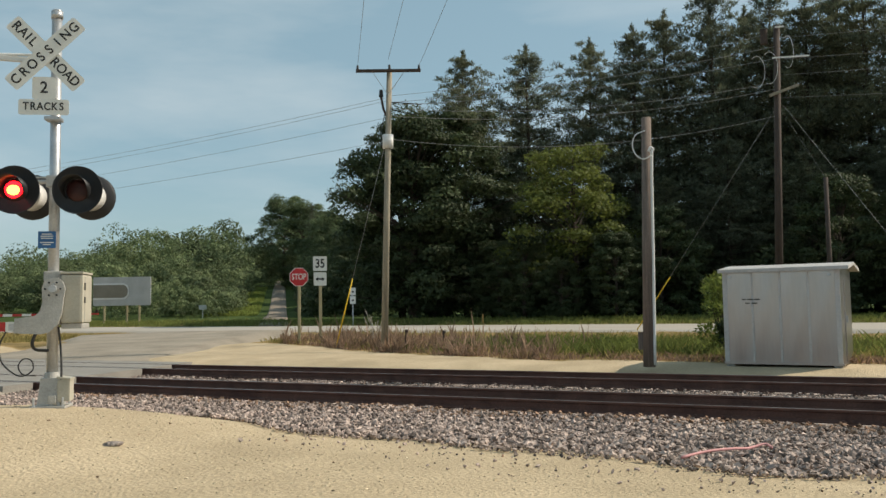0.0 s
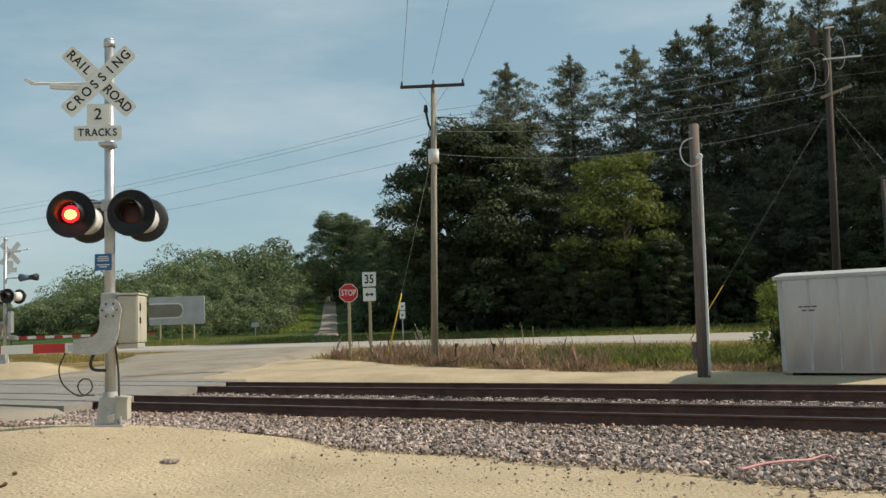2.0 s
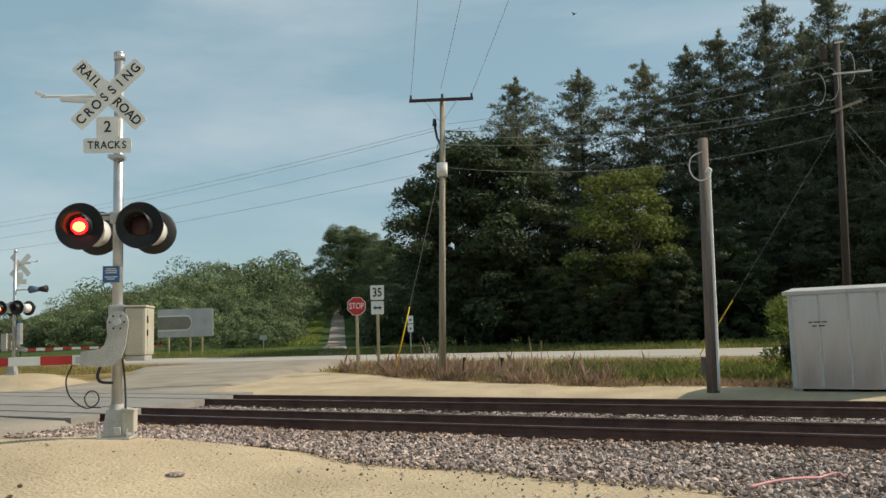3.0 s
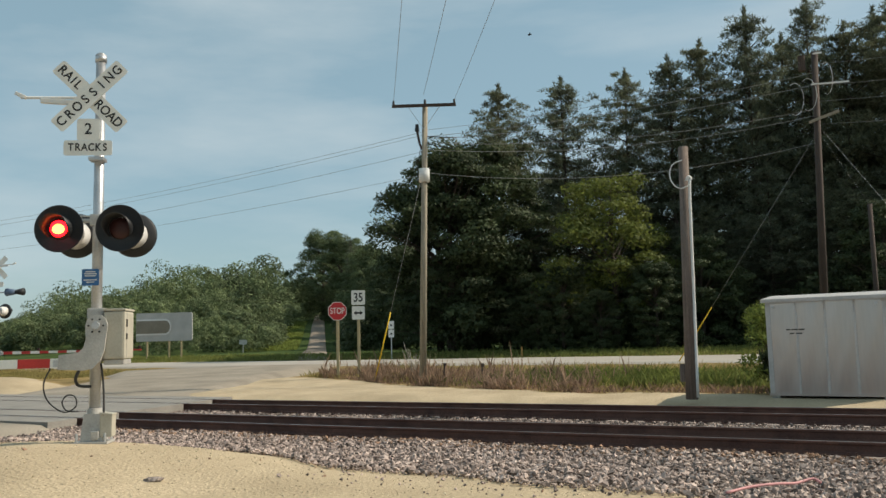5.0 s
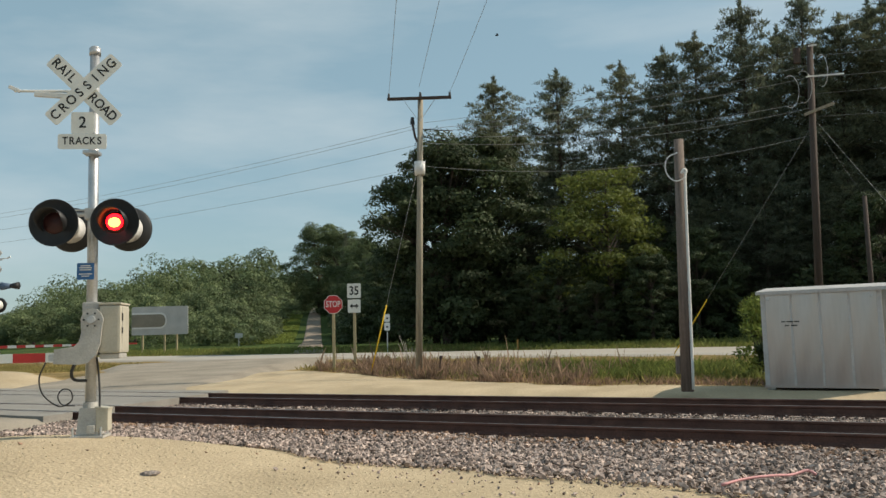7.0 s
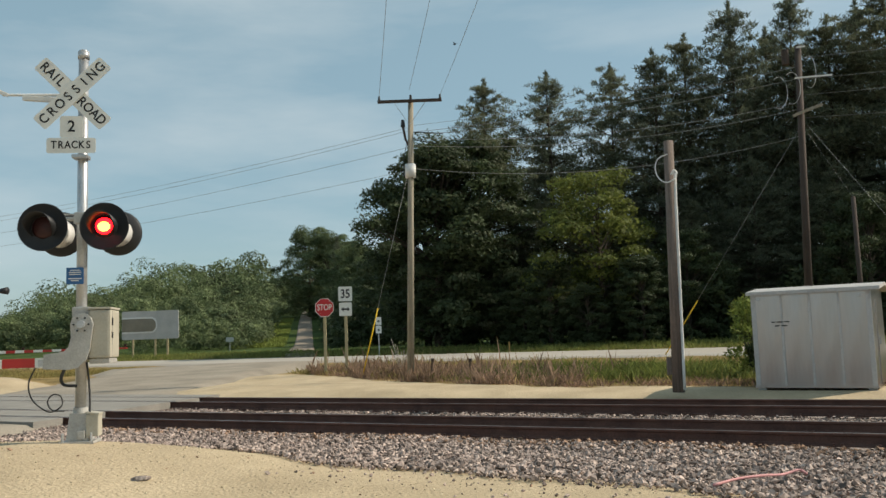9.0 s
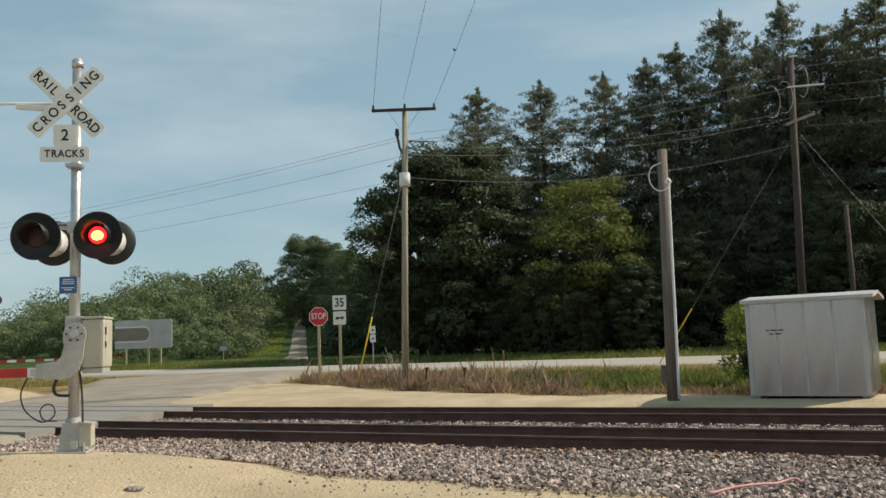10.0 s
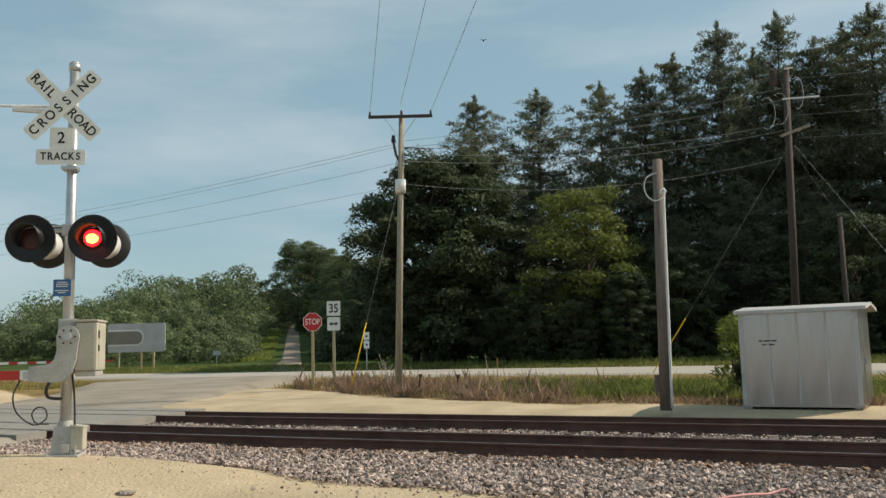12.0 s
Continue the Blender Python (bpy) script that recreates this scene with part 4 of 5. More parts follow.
s = sign_post("route_marker", -21.58, 29.35, 0.20, 2.9, "white route marker 35 and arrow plate on a wooden post", "road sign", 0.06)
pl = part("plate", prism(bmesh.new(), rounded(0.58, 0.62, 0.04), 0.006, pose(0, -0.07, 3.25)), M["white"], s, "white square route plate")
text("letters", "35", 0.52, M["ink"], pose(0, -0.076, 3.24), pl, 0.80, 0.010)
pl = part("plate", prism(bmesh.new(), rounded(0.54, 0.56, 0.04), 0.006, pose(0, -0.07, 2.60)), M["white"], s, "white plate with a double arrow")
arrow = [(-0.19, 0.0), (-0.08, 0.10), (-0.08, 0.035), (0.08, 0.035), (0.08, 0.10), (0.19, 0.0), (0.08, -0.10), (0.08, -0.035), (-0.08, -0.035), (-0.08, -0.10)]
part("arrow", prism(bmesh.new(), arrow, 0.003, pose(0, -0.076, 2.60)), M["ink"], pl)

s = sign_post("roadside_marker", -33.95, 50.0, 0.3, 2.5, "small white roadside marker plates on a steel post", "road sign", 0.035, "galv")
for zz in (2.45, 1.85):
    pl = part("plate", prism(bmesh.new(), rounded(0.40, 0.54, 0.03), 0.006, pose(0, -0.05, zz)), M["white"], s, "small white plate")
    part("bar", box(bmesh.new(), 0.14, 0.004, 0.12, pose(0, -0.056, zz - 0.02)), M["ink"], pl)

s = thing("billboard", pose(-61.2, 53.6, 0.4, 0, 0, 30), "grey back of a roadside billboard with a rounded panel", "billboard")
part("panel", prism(bmesh.new(), rounded(5.1, 2.55, 0.12), 0.10, pose(0, 0, 3.05)), M["dull"], s, "dull grey sheet panel")
for k, sc in ((0, 1.0), (1, 0.80)):
    o = [(-2.5, -0.72 * sc), (-2.5, 0.72 * sc), (0.1 * sc, 0.72 * sc)] + [(0.1 + 0.55 * sc * math.sin(a), 0.72 * sc * math.cos(a)) for a in np.linspace(0.3, 2.84, 9)] + [(0.1 * sc, -0.72 * sc)]
    part("rounded_panel", prism(bmesh.new(), o, 0.04, pose(0, -0.09 - 0.03 * k, 3.05)), M["pvc"] if k == 0 else M["bronze"], s, "pale edged rounded panel")
for x in (-1.6, 0.4, 1.5):
    part("post", box(bmesh.new(), 0.14, 0.14, 3.2, pose(x, 0.12, 1.6)), M["postwood"], s)

s = sign_post("field_sign", -68.6, 71.3, 0.4, 1.5, "small grey sign at the field edge", "road sign", 0.04, "galv")
part("plate", prism(bmesh.new(), rounded(0.85, 0.5, 0.03), 0.01, pose(0, -0.05, 1.6)), M["galv"], s)

# ---- trees ----


def limb(bm, a, b, r1, r2, seg=6):
    m, ln = between_points(a, b)
    cone(bm, r1, r2, ln, m, seg)


def shell(rng, centres, radii, size, per, slim=0.42, rough=0.45, rise=0.4, stick=0.7, loose=0.62):
    """Leaves laid over rounded clumps: centres and radii are n x 3; few leaves lie underneath."""
    n = len(centres) * per
    q = rng.normal(0, 1, (n, 3))
    q[:, 2] = np.where((q[:, 2] < 0) & (rng.random(n) < 0.55), -q[:, 2], q[:, 2])
    q /= np.linalg.norm(q, axis=1)[:, None] + 1e-6
    r = np.repeat(radii, per, 0)
    c = np.repeat(centres, per, 0) + q * r * rng.uniform(loose, 1.12 if loose < 0.8 else 1.04, n)[:, None]
    face = q / (r / r.mean(1)[:, None]) + rng.normal(0, rough, (n, 3))
    face /= np.linalg.norm(face, axis=1)[:, None] + 1e-6
    d = q * stick + rng.normal(0, 0.7, (n, 3))
    d[:, 2] += rise
    d -= face * (d * face).sum(1)[:, None] * 0.8
    d /= np.linalg.norm(d, axis=1)[:, None] + 1e-6
    s = np.cross(d, face)
    s /= np.linalg.norm(s, axis=1)[:, None] + 1e-6
    ln = size * rng.uniform(0.6, 1.4, n)[:, None]
    wd = ln * slim * 0.5
    v = np.stack([c - s * wd, c + s * wd, c + d * ln], 1).reshape(-1, 3)
    return v, np.arange(n * 3).reshape(-1, 3)


def pine_meshes(seed, h, reach, low):
    """A white pine of height h: trunk with limbs in whorls, and plumes of needles along them that turn up at the ends."""
    rng = np.random.default_rng(seed)
    bm = bmesh.new()
    limb(bm, (0, 0, -0.3), (0.1, 0, h * 0.55), h * 0.012, h * 0.007, 9)
    limb(bm, (0.1, 0, h * 0.55), (0, 0.05, h * 0.99), h * 0.007, 0.03, 7)
    cs, rs = [], []
    z = h * low
    while z < h * 0.975:
        t = (z - h * low) / (h * (1 - low))
        prof = ((1 - t) ** 0.74 * (0.86 + 0.26 * math.sin(z * 1.15 + seed) ** 2) + 0.015) * min(1.0, 0.75 + 1.5 * t)
        k = int(rng.integers(6, 9)) if t < 0.85 else 5
        a0 = rng.uniform(0, 6.28)
        for j in range(k):
            a = a0 + 6.283 * j / k + rng.normal(0, 0.25)
            ln = reach * prof * rng.uniform(0.55, 1.18)
            if rng.random() < 0.10:
                continue
            rise = ln * (rng.uniform(-0.02, 0.16) + 0.70 * t * t)
            zz = z + rng.normal(0, 0.2)
            tip = Vector((ln * math.cos(a), ln * math.sin(a), zz + rise))
            limb(bm, (0, 0, zz), tip, 0.05 * (1 - t) + 0.015, 0.01, 4)
            m = max(3, int(ln / 0.50))
            for i in range(m):
                f = 0.16 + 0.84 * (i + rng.random()) / m
                w = 0.26 * ln * (1.1 - f) + 0.12
                side = rng.normal(0, w)
                e = rng.uniform(0.42, 0.82) * (1.0 - 0.55 * max(0.0, (t - 0.55) / 0.45))
                cs.append((ln * f * math.cos(a) - side * math.sin(a), ln * f * math.sin(a) + side * math.cos(a), zz + rise * f ** 1.4 + 0.10 * e + rng.normal(0, 0.10)))
                rs.append((e, e, e * rng.uniform(0.30, 0.50)))
        z += rng.uniform(0.85, 1.35) * (1.15 - 0.55 * t)
    for i in range(6):
        e = 0.36 - 0.055 * i
        cs.append((rng.normal(0, 0.06), rng.normal(0, 0.06), h * (0.935 + 0.014 * i)))
        rs.append((e, e, 0.36))
    v, f = shell(rng, np.array(cs), np.array(rs), 0.28, 52, 0.24, 0.40, 0.7)
    return bm, v, f


def crown_meshes(seed, h, reach, low, size=0.30, per=100, clumps=150):
    """A broadleaf tree: forking trunk and limbs, and rounded clumps of leaves with gaps between."""
    rng = np.random.default_rng(seed)
    bm = bmesh.new()
    limb(bm, (0, 0, -0.3), (0.1, 0, h * 0.35), h * 0.022, h * 0.014, 9)
    limb(bm, (0.1, 0, h * 0.35), (0, 0.1, h * 0.8), h * 0.014, 0.05, 7)
    cs, rs = [], []
    for i in range(clumps):
        t = rng.random() ** 0.85
        z = h * (low + (0.95 - low) * t)
        prof = math.sin(math.pi * (0.14 + 0.76 * t)) ** 0.75
        a, r = rng.uniform(0, 6.28), reach * prof * rng.uniform(0.40, 1.0) * (1 + 0.16 * math.sin(3 * rng.random() + z))
        c = (r * math.cos(a), r * math.sin(a), z * rng.uniform(0.97, 1.02))
        if i % 4 == 0:
            limb(bm, (0, 0, z * 0.72), c, 0.07, 0.015, 5)
        e = rng.uniform(0.13, 0.24) * reach
        cs.append(c)
        rs.append((e, e, e * rng.uniform(0.55, 0.8)))
    v, f = shell(rng, np.array(cs), np.array(rs), size, per, 0.7, 0.4, 0.0, 0.2)
    return bm, v, f


def tree(name, meshes, material, m, label, group):
    s = thing(name, m, label, "tree", group)
    bm, v, f = meshes
    part("trunk", bm, M["bark"], s)
    raw("crown", v, f, material, s)
    return s


PINES = [tree("pine_tree", pine_meshes(11 + i, 20.0, r, lo), M["needle"] if i % 2 == 0 else M["needle2"], pose(0, 0, 0), "tall dark green white pine at the wood's edge", "pine wood")
         for i, (r, lo) in enumerate(((8.6, 0.05), (7.8, 0.04), (9.0, 0.08), (7.4, 0.05)))]
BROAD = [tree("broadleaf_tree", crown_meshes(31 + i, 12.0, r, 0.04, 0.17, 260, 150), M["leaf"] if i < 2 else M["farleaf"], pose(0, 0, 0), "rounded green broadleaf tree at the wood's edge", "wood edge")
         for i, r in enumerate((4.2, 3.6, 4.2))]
MAPLE = tree("maple_tree", crown_meshes(43, 12.0, 4.6, 0.26, 0.20, 200, 72), M["maple"], pose(-20.6, 58.9, 0.4, 0, 0, 40) @ Matrix.Diagonal((1.22, 1.2, 1.06, 1)), "sunlit yellow-green maple before the pines", "wood edge")


def plant(src, used, x, y, h, base, turn, wide=1.0):
    m = pose(x, y, land1(x, y) - 0.1, 0, 0, turn)
    k = h / base
    ob = src if not used else copy_thing(src, m)
    ob.matrix_basis = m @ Matrix.Diagonal((k * wide, k * wide, k, 1))
    return ob


# x, y, height
FRONT = [(-31.4, 62.8, 22), (-27.4, 67.2, 23.0), (-23.2, 71.8, 24), (-18.7, 69.7, 23.8), (-16.9, 72.7, 25.6), (-12.9, 72.4, 27.6), (-10.9, 78, 26.5), (-8.4, 74.8, 28.2),
         (-5.7, 74.4, 25.2), (-3.7, 77.6, 27.2), (-1.4, 74.3, 27.2), (2.0, 72, 28), (6, 74, 29)]
count = [0, 0, 0, 0]
spots = list(FRONT)
rng = np.random.default_rng(8)
for x in np.arange(-30, 14, 5.0):
    spots.append((x + rng.uniform(-1, 1), 64.0 + rng.uniform(-1, 1.5) + max(0, x + 20) * 0.12, rng.uniform(9, 14)))
for x in np.arange(-34, 24, 7.0):
    spots.append((x + rng.uniform(-1.5, 1.5), 82 + rng.uniform(-2, 2), rng.uniform(19, 22) + max(0, x + 25) * 0.1))
for i, (x, y, h) in enumerate(spots):
    k = i % 4
    plant(PINES[k], count[k], x, y, h, 20.0, 77 * i % 360, rng.uniform(0.9, 1.15) * (20 / h) ** 0.3)
    count[k] += 1
cb = [0, 0, 0]
for i, (x, y, h) in enumerate(((-33.4, 57.5, 16.4), (-36.2, 60.5, 14.4), (-32.2, 60.5, 17.4), (-32, 58.5, 9), (-14.5, 59.5, 8), (-3.2, 60.5, 9.5), (2.5, 61, 10),
                               (-117.9, 147.0, 20), (-108.0, 141.0, 18), (-100, 138, 16), (-124, 160, 16), (-94, 130, 14), (-86, 121, 14), (-76, 109, 12), (-66, 98, 11), (-60, 88, 10), (-54, 80, 9), (-48, 73, 9), (-26, 57.5, 6), (-23.4, 56.0, 6.4), (-20.4, 55.4, 4.4), (-16.8, 56.2, 6.2))):
    # far trees get the haze-paled leaves, whose lighter colour also stands in for sunlight
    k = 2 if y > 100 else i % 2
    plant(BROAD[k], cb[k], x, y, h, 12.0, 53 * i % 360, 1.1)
    cb[k] += 1
sp2 = copy_thing(PINES[3], pose(-78, 103, 0))
sp2.matrix_basis = pose(-98.5, 131.5, land1(-98, 131)) @ Matrix.Diagonal((0.35, 0.35, 0.82, 1))

# undergrowth that closes the foot of the wood
rng = np.random.default_rng(19)
ux = rng.uniform(-40, 14, 420)
cs = np.stack([ux, rng.uniform(58.5, 76, 420), np.zeros(420)], -1)
cs[:, 2] = land(cs[:, 0], cs[:, 1]) + rng.uniform(0.2, 4.5, 420)
uv, uf = shell(rng, cs, np.full((420, 3), 0.9), 0.4, 80, 0.5, 0.5, 0.1)
tagged(raw("undergrowth", uv, uf, M["leaf"]), "dark leafy undergrowth at the foot of the pines", "undergrowth", kind="stuff")

# far wooded bluff
rng = np.random.default_rng(21)
vs, fs, base = [], [], 0
for i in range(640):
    if i < 150:
        p = Vector((rng.uniform(-300, -78), 0.0))
        p.y = 88 + rng.uniform(-3, 14) + max(0.0, -120 - p.x) * 0.15
        h = rng.uniform(5.0, 9.4)
    else:
        p = Vector((rng.uniform(-420, -80), rng.uniform(110, 290)))
        h = rng.uniform(10.0, 15.5)
    h *= min(1.0, max(0.68, (68 - math.degrees(math.atan2(-p.x, p.y))) / 14))
    off, along = (p - HILL_EDGE).dot(HILL_R), (p - HILL_EDGE).dot(HILL_U)
    if along < 185 and (-11 < off < 6 or (along < 92 and off > 30)):
        continue
    if -34 < off <= -10:
        h *= 0.9
    z0 = land1(p.x, p.y)
    near = i < 150
    n = 15 if near else 11
    a, t = rng.uniform(0, 6.28, n), rng.random(n)
    r = h * 0.36 * np.sin(np.pi * (0.2 + 0.7 * t)) ** 0.6 * rng.uniform(0.5, 1.0, n)
    cs = np.stack([p.x + r * np.cos(a), p.y + r * np.sin(a), z0 + h * (0.10 + 0.80 * t)], -1)
    e = h * rng.uniform(0.14, 0.24, n)
    v, f = shell(rng, cs, np.stack([e, e, e * 0.8], -1), 0.26 if near else 0.40, 140 if near else 110, 1.0, 0.28, 0.0, 0.05, 0.86)
    vs.append(v)
    fs.append(f + base)
    base += len(v)
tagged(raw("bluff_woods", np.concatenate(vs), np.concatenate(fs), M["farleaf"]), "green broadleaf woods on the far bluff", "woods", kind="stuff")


def thicket(name, n, lo, hi, top, material, label, seed, start=-14, end=185, big=1.0):
    """Leafy scrub along the hill road: lo to hi metres right of its edge, up to top metres high."""
    rng = np.random.default_rng(seed)
    along, off = start + (end - start) * rng.random(n) ** 1.25, rng.uniform(lo, hi, n)
    x, y = HILL_EDGE.x + HILL_U.x * along + HILL_R.x * off, HILL_EDGE.y + HILL_U.y * along + HILL_R.y * off
    inner = np.clip((off - lo) / (hi - lo) if lo > 0 else (hi - off) / (hi - lo), 0.0, 1.0)
    z = land(x, y) + rng.random(n) * top * (0.30 + 0.70 * inner) + 0.2
    e = rng.uniform(0.6, 1.2, n) * big
    v, f = shell(rng, np.stack([x, y, z], -1), np.stack([e, e, e * 0.75], -1), 0.24 * big, 120, 0.95, 0.3, 0.1, 0.1, 0.84)
    return tagged(raw(name, v, f, material), label, "thicket", kind="stuff")


thicket("roadside_thicket", 1100, 0.9, 9.0, 8.5, M["leaf"], "dark leafy trees crowding the hill road", 23)
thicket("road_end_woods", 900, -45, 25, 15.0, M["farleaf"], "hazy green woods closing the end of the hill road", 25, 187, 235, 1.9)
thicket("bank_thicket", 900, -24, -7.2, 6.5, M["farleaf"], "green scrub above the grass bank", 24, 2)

# ---- weeds and grass ----


def blades(name, n, area, h, w, material, label, category, seed, lean=0.25):
    """Upright stems and blades over the land, one mesh."""
    rng = np.random.default_rng(seed)
    x, y = area(rng, n)
    n = len(x)
    z = land(x, y) - 0.03
    hh = h * rng.lognormal(0, 0.24, n)
    a = rng.uniform(0, 6.28, n)
    lx, ly = rng.normal(0, lean, n) * hh, rng.normal(0, lean, n) * hh
    dx, dy = np.cos(a) * w, np.sin(a) * w
    v = np.stack([np.stack([x - dx, y - dy, z], -1), np.stack([x + dx, y + dy, z], -1),
                  np.stack([x + dx * 0.7 + lx * 0.4, y + dy * 0.7 + ly * 0.4, z + hh * 0.6], -1), np.stack([x + lx, y + ly, z + hh], -1)], 1).reshape(-1, 3)
    return tagged(raw(name, v, np.arange(4 * n).reshape(-1, 4), material), label, category, kind="stuff")


def apron(x):
    return 22.6 + np.maximum(-10.0 - x, 0) * 0.5


def clumped(rng, x, y, k=1.0):
    keep = rng.random(len(x)) < np.clip(0.55 + 0.6 * np.sin(x * 1.9) * np.sin(y * 1.3 + x * 0.4) * k, 0.1, 1)
    return x[keep], y[keep]


def weed_area(rng, n):
    x = rng.uniform(-25, -9, n)
    y = apron(x) + 0.25 + 0.35 * np.sin(x * 1.7) + rng.uniform(0, 1, n) ** 1.2 * 5.5
    return clumped(rng, x, y)


def verge_area(rng, n):
    x = rng.uniform(-26, 12, n)
    y = apron(x) + rng.random(n) * (36.5 - apron(x))
    return clumped(rng, x, y, 0.6)


def green_area(rng, n):
    x = rng.uniform(-14.5, 9, n)
    y = apron(x) + 1.5 + rng.random(n) ** 1.2 * 8.5
    return clumped(rng, x, y, 0.8)


blades("dead_weeds", 22000, weed_area, 0.34, 0.0045, M["weed"], "dry brown weeds along the gravel edge", "weeds", 51)
blades("tall_weed_stalks", 700, weed_area, 0.72, 0.008, M["weed"], "tall dry weed stalks along the gravel edge", "weeds", 57, 0.15)
blades("verge_grass", 40000, verge_area, 0.22, 0.010, M["blade"], "yellow-green verge grass before the highway", "grass", 52, 0.35)
blades("green_verge_grass", 34000, green_area, 0.30, 0.008, M["green_blade"], "rank green grass before the highway", "grass", 58, 0.35)
blades("low_dead_grass", 14000, lambda r, n: clumped(r, *(lambda x: (x, apron(x) + r.random(n) * 1.6 - 0.2))(r.uniform(-22, 6, n))), 0.16, 0.009, M["weed"],
       "low dry grass fringe", "grass", 53, 0.5)
blades("highway_verge_grass", 34000, lambda r, n: (r.uniform(-75, 20, n), r.uniform(49.6, 57, n)), 0.30, 0.016, M["green_blade"], "rough grass beyond the highway", "grass", 54, 0.35)
blades("roadside_grass", 34000, lambda r, n: (r.uniform(-62, -41.5, n), r.uniform(22.4, 35.5, n)), 0.17, 0.014, M["blade"], "dry grass across the side road", "grass", 55, 0.3)


def bush(x, y, h, seed, material, label):
    rng = np.random.default_rng(seed)
    s = thing("bush", pose(x, y, land1(x, y)), label, "bush", "bushes")
    bm = bmesh.new()
    cs = []
    for i in range(26):
        a, r, z = rng.uniform(0, 6.28), rng.uniform(0, 0.38) * h, rng.uniform(0.1, 1.0) * h
        q = (r * math.cos(a) * (1.2 - z / h * 0.5), r * math.sin(a), z)
        limb(bm, (0, 0, 0), q, 0.015, 0.005, 4)
        cs.append(q)
    v, f = shell(rng, np.array(cs), np.full((26, 3), 0.13 * h), 0.13, 90, 0.4, 0.6, 0.5)
    part("stems", bm, M["bark"], s)
    raw("leaves", v, f, material, s)


def bank(r, n):
    a, o = r.uniform(8, 80, n), r.uniform(-11, -4.6, n)
    return HILL_EDGE.x + HILL_U.x * a + HILL_R.x * o, HILL_EDGE.y + HILL_U.y * a + HILL_R.y * o


blades("bank_grass", 14000, bank, 0.35, 0.06, M["bankgrass"], "bright green grass bank beside the hill road", "grass", 56, 0.4)
bush(-4.5, 25.6, 2.1, 61, M["bankgrass"], "bright green shrub behind the bungalow")
bush(-4.2, 25.0, 1.0, 62, M["leaf"], "low green shrub behind the bungalow")
blades("leafy_weeds", 14000, lambda r, n: clumped(r, r.normal(-9.5, 2.0, n), r.uniform(24.6, 29, n)), 0.30, 0.016, M["maple"], "leafy green weeds in the verge", "weeds", 71, 0.45)

tw = thing("dead_sapling", pose(-18.75, 29.2, land1(-18.75, 29.2)), "bare grey dead sapling beside the pole", "sapling")
rng = np.random.default_rng(77)
for i in range(11):
    a, l = rng.uniform(-0.45, 0.45), rng.uniform(0.9, 1.7)
    q = (l * math.sin(a), rng.normal(0, 0.12), l * math.cos(a))
    tube("twig", [(0.02 * i - 0.1, 0, 0), (q[0] * 0.45, q[1] * 0.4, q[2] * 0.5), q], 0.009, M["twig"], tw)

# ---- small things ----
tube_pts = [(-0.95, 7.9, 0.03), (-0.80, 8.1, 0.06), (-0.62, 8.28, 0.07), (-0.50, 8.5, 0.05), (-0.38, 8.62, 0.08), (-0.30, 8.6, 0.05)]
tagged(tube("pink_hose", [(x - 0.9, 8.17 + (y - 7.9) * 1.7, z + 0.03 - 0.10 * (y - 7.9)) for x, y, z in tube_pts], 0.014, M["pink"]), "faded pink hose end lying on the ballast", "hose")

for x, y, h in ((-16.0, 26.9, 0.72), (-14.7, 27.4, 0.66)):
    st = thing("wooden_stake", pose(x, y, land1(x, y) - 0.05, 4, 6, 20), "short weathered wooden stake in the weeds", "stake", "stakes")
    part("shaft", box(bmesh.new(), 0.05, 0.05, h, pose(0, 0, h / 2), 0.006), M["darkwood"], st)
    part("top", box(bmesh.new(), 0.11, 0.07, 0.12, pose(0.01, 0, h), 0.01), M["darkwood"], st)
st = thing("marker_post", pose(-24.2, 50.8, land1(-24.2, 50.8)), "short faded orange marker post beyond the highway", "marker post")
part("shaft", cone(bmesh.new(), 0.05, 0.045, 0.75, Matrix(), 12), M["orange"], st)
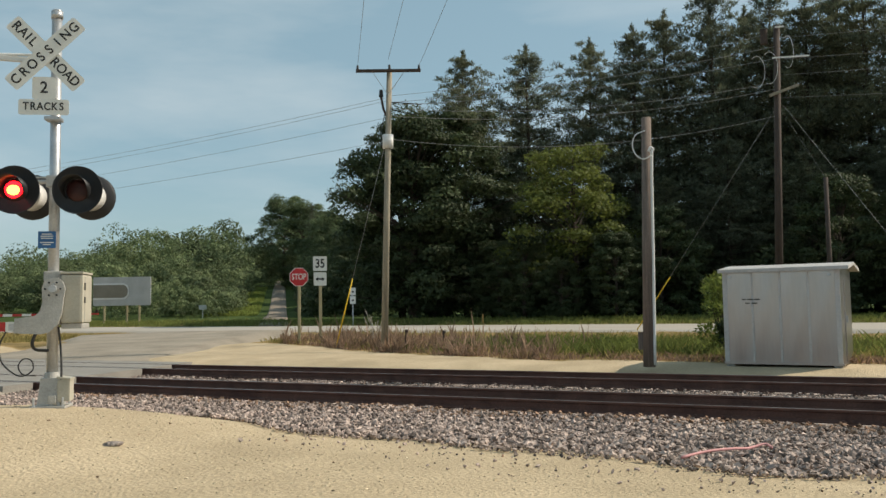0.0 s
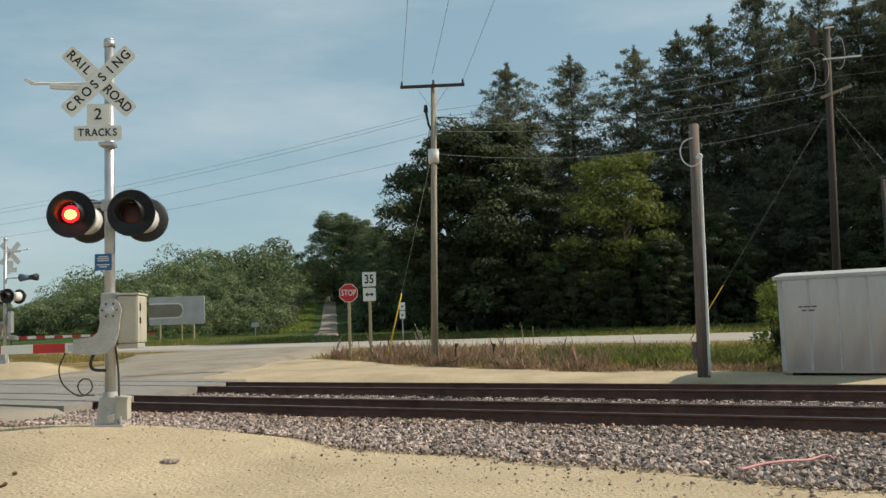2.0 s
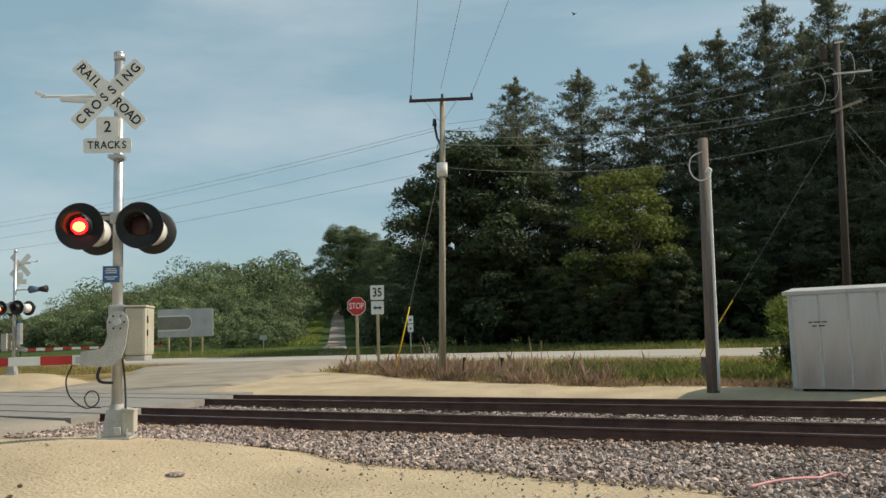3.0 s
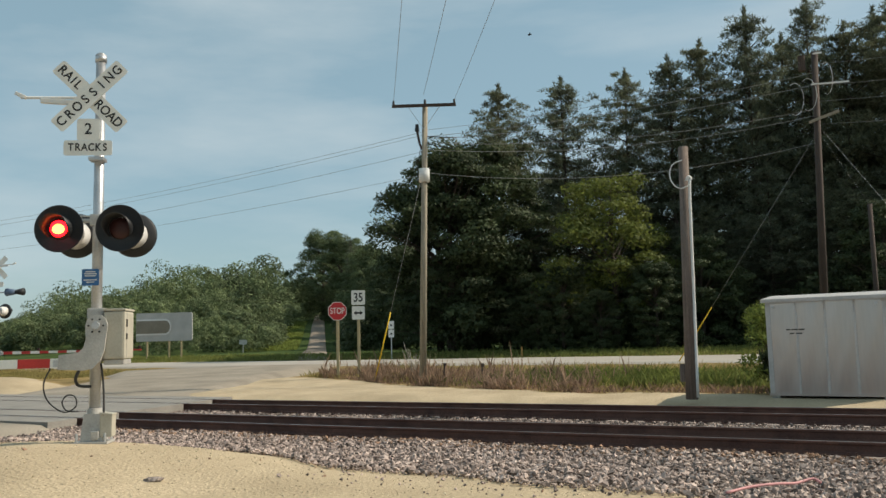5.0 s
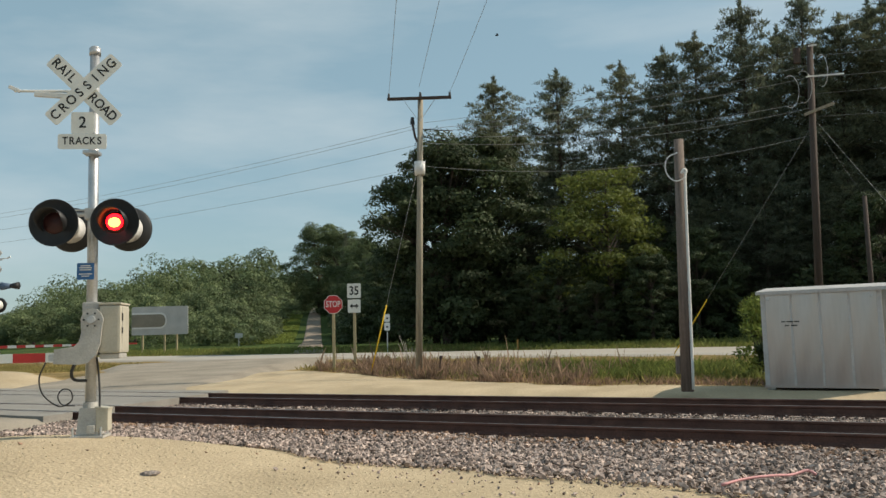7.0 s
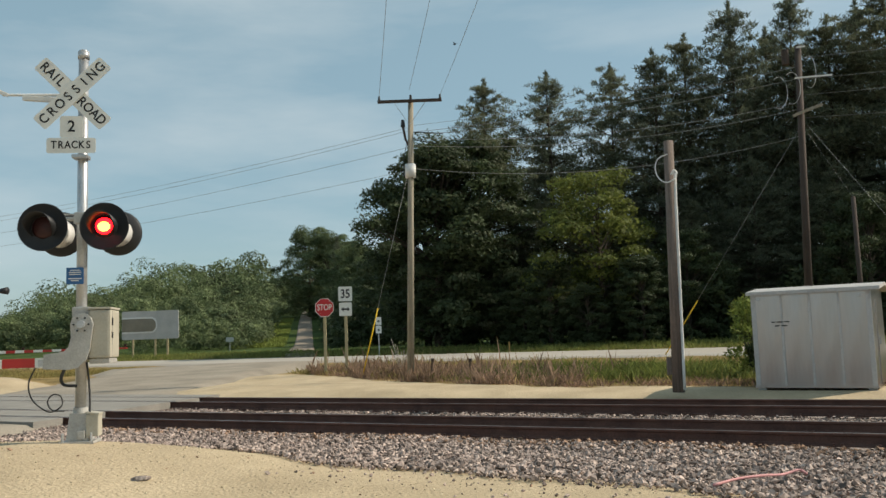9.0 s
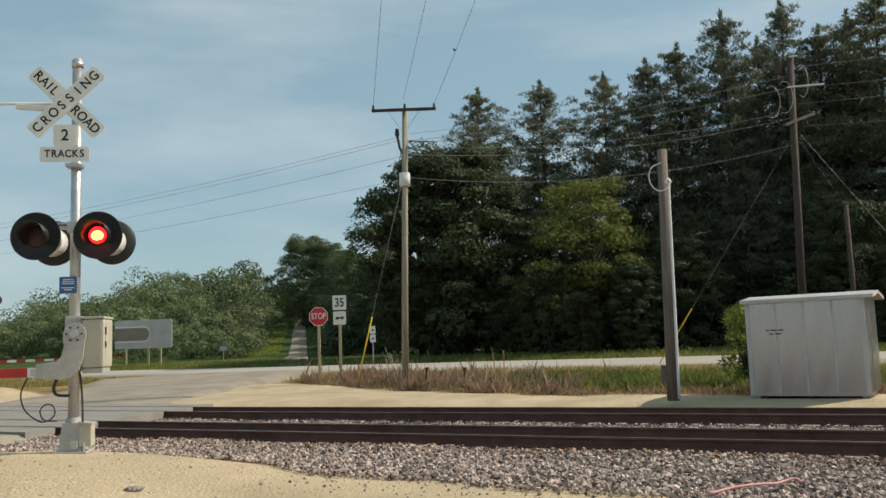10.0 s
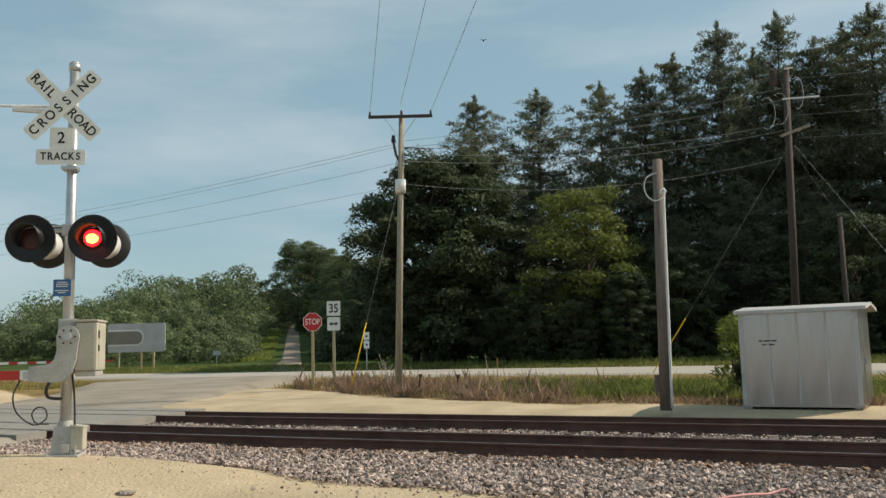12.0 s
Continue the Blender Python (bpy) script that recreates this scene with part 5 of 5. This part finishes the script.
part("cap", cone(bmesh.new(), 0.055, 0.02, 0.06, pose(0, 0, 0.75), 12), M["orange"], st)

bm = bmesh.new()
bmesh.ops.create_icosphere(bm, subdivisions=2, radius=0.085, matrix=Matrix.Diagonal((1.2, 0.7, 0.35, 1)))
rng = np.random.default_rng(91)
for v in bm.verts:
    v.co *= 1 + 0.16 * rng.normal()
rock = part("rock", bm, M["ballast"])
rock.matrix_basis = pose(-7.37, 6.36, land1(-7.37, 6.36) + 0.015, 8, -6, 30)
tagged(rock, "flat dark rock lying on the gravel", "rock")

bird = thing("bird", pose(-25, 52, 20), "small dark bird flying above the trees", "bird")
bm = bmesh.new()
bmesh.ops.create_uvsphere(bm, u_segments=10, v_segments=6, radius=0.07, matrix=Matrix.Diagonal((2.0, 0.8, 0.8, 1)))
part("body", bm, M["feather"], bird)
for sgn in (-1, 1):
    part("wing", prism(bmesh.new(), [(0.05, 0), (-0.06, 0), (-0.10, 0.2), (-0.04, 0.22)], 0.01, pose(0, 0, 0.02, -75 * sgn)), M["feather"], bird)

# ---- motion of things ----
FLIPS = [0.25, 0.75, 1.22, 1.65, 2.15, 2.65, 3.15, 3.63, 4.10, 4.58, 5.05, 5.47, 5.97, 6.45, 6.95, 7.42, 7.90, 8.37, 8.85, 9.27, 9.77, 10.28, 10.75, 11.17, 11.70]


def motions():
    for lamps in LAMPS:
        for side, lamp, f in lamps:
            on_pose, off_pose = f @ pose(0, -0.042, 0), f @ pose(0, 0.03, 0)
            lit = 1 - side
            rows = [(0.0, on_pose if lit else off_pose)]
            for t in FLIPS:
                rows.append((t - 0.017, on_pose if lit else off_pose))
                lit = 1 - lit
                rows.append((t + 0.017, on_pose if lit else off_pose))
            rows.append((12.0, on_pose if lit else off_pose))
            walk(lamp, rows)
    walk(bird, [(0.0, pose(-10, 60, 24, 0, 0, 160)), (3.0, pose(-20.5, 50, 22, 0, 0, 150)), (6.0, pose(-24, 52, 22.2, 0, 0, 200)), (9.0, pose(-27, 50, 21.5, 0, 0, 170)), (12.0, pose(-26, 54, 24, 0, 0, 120))])


motions()
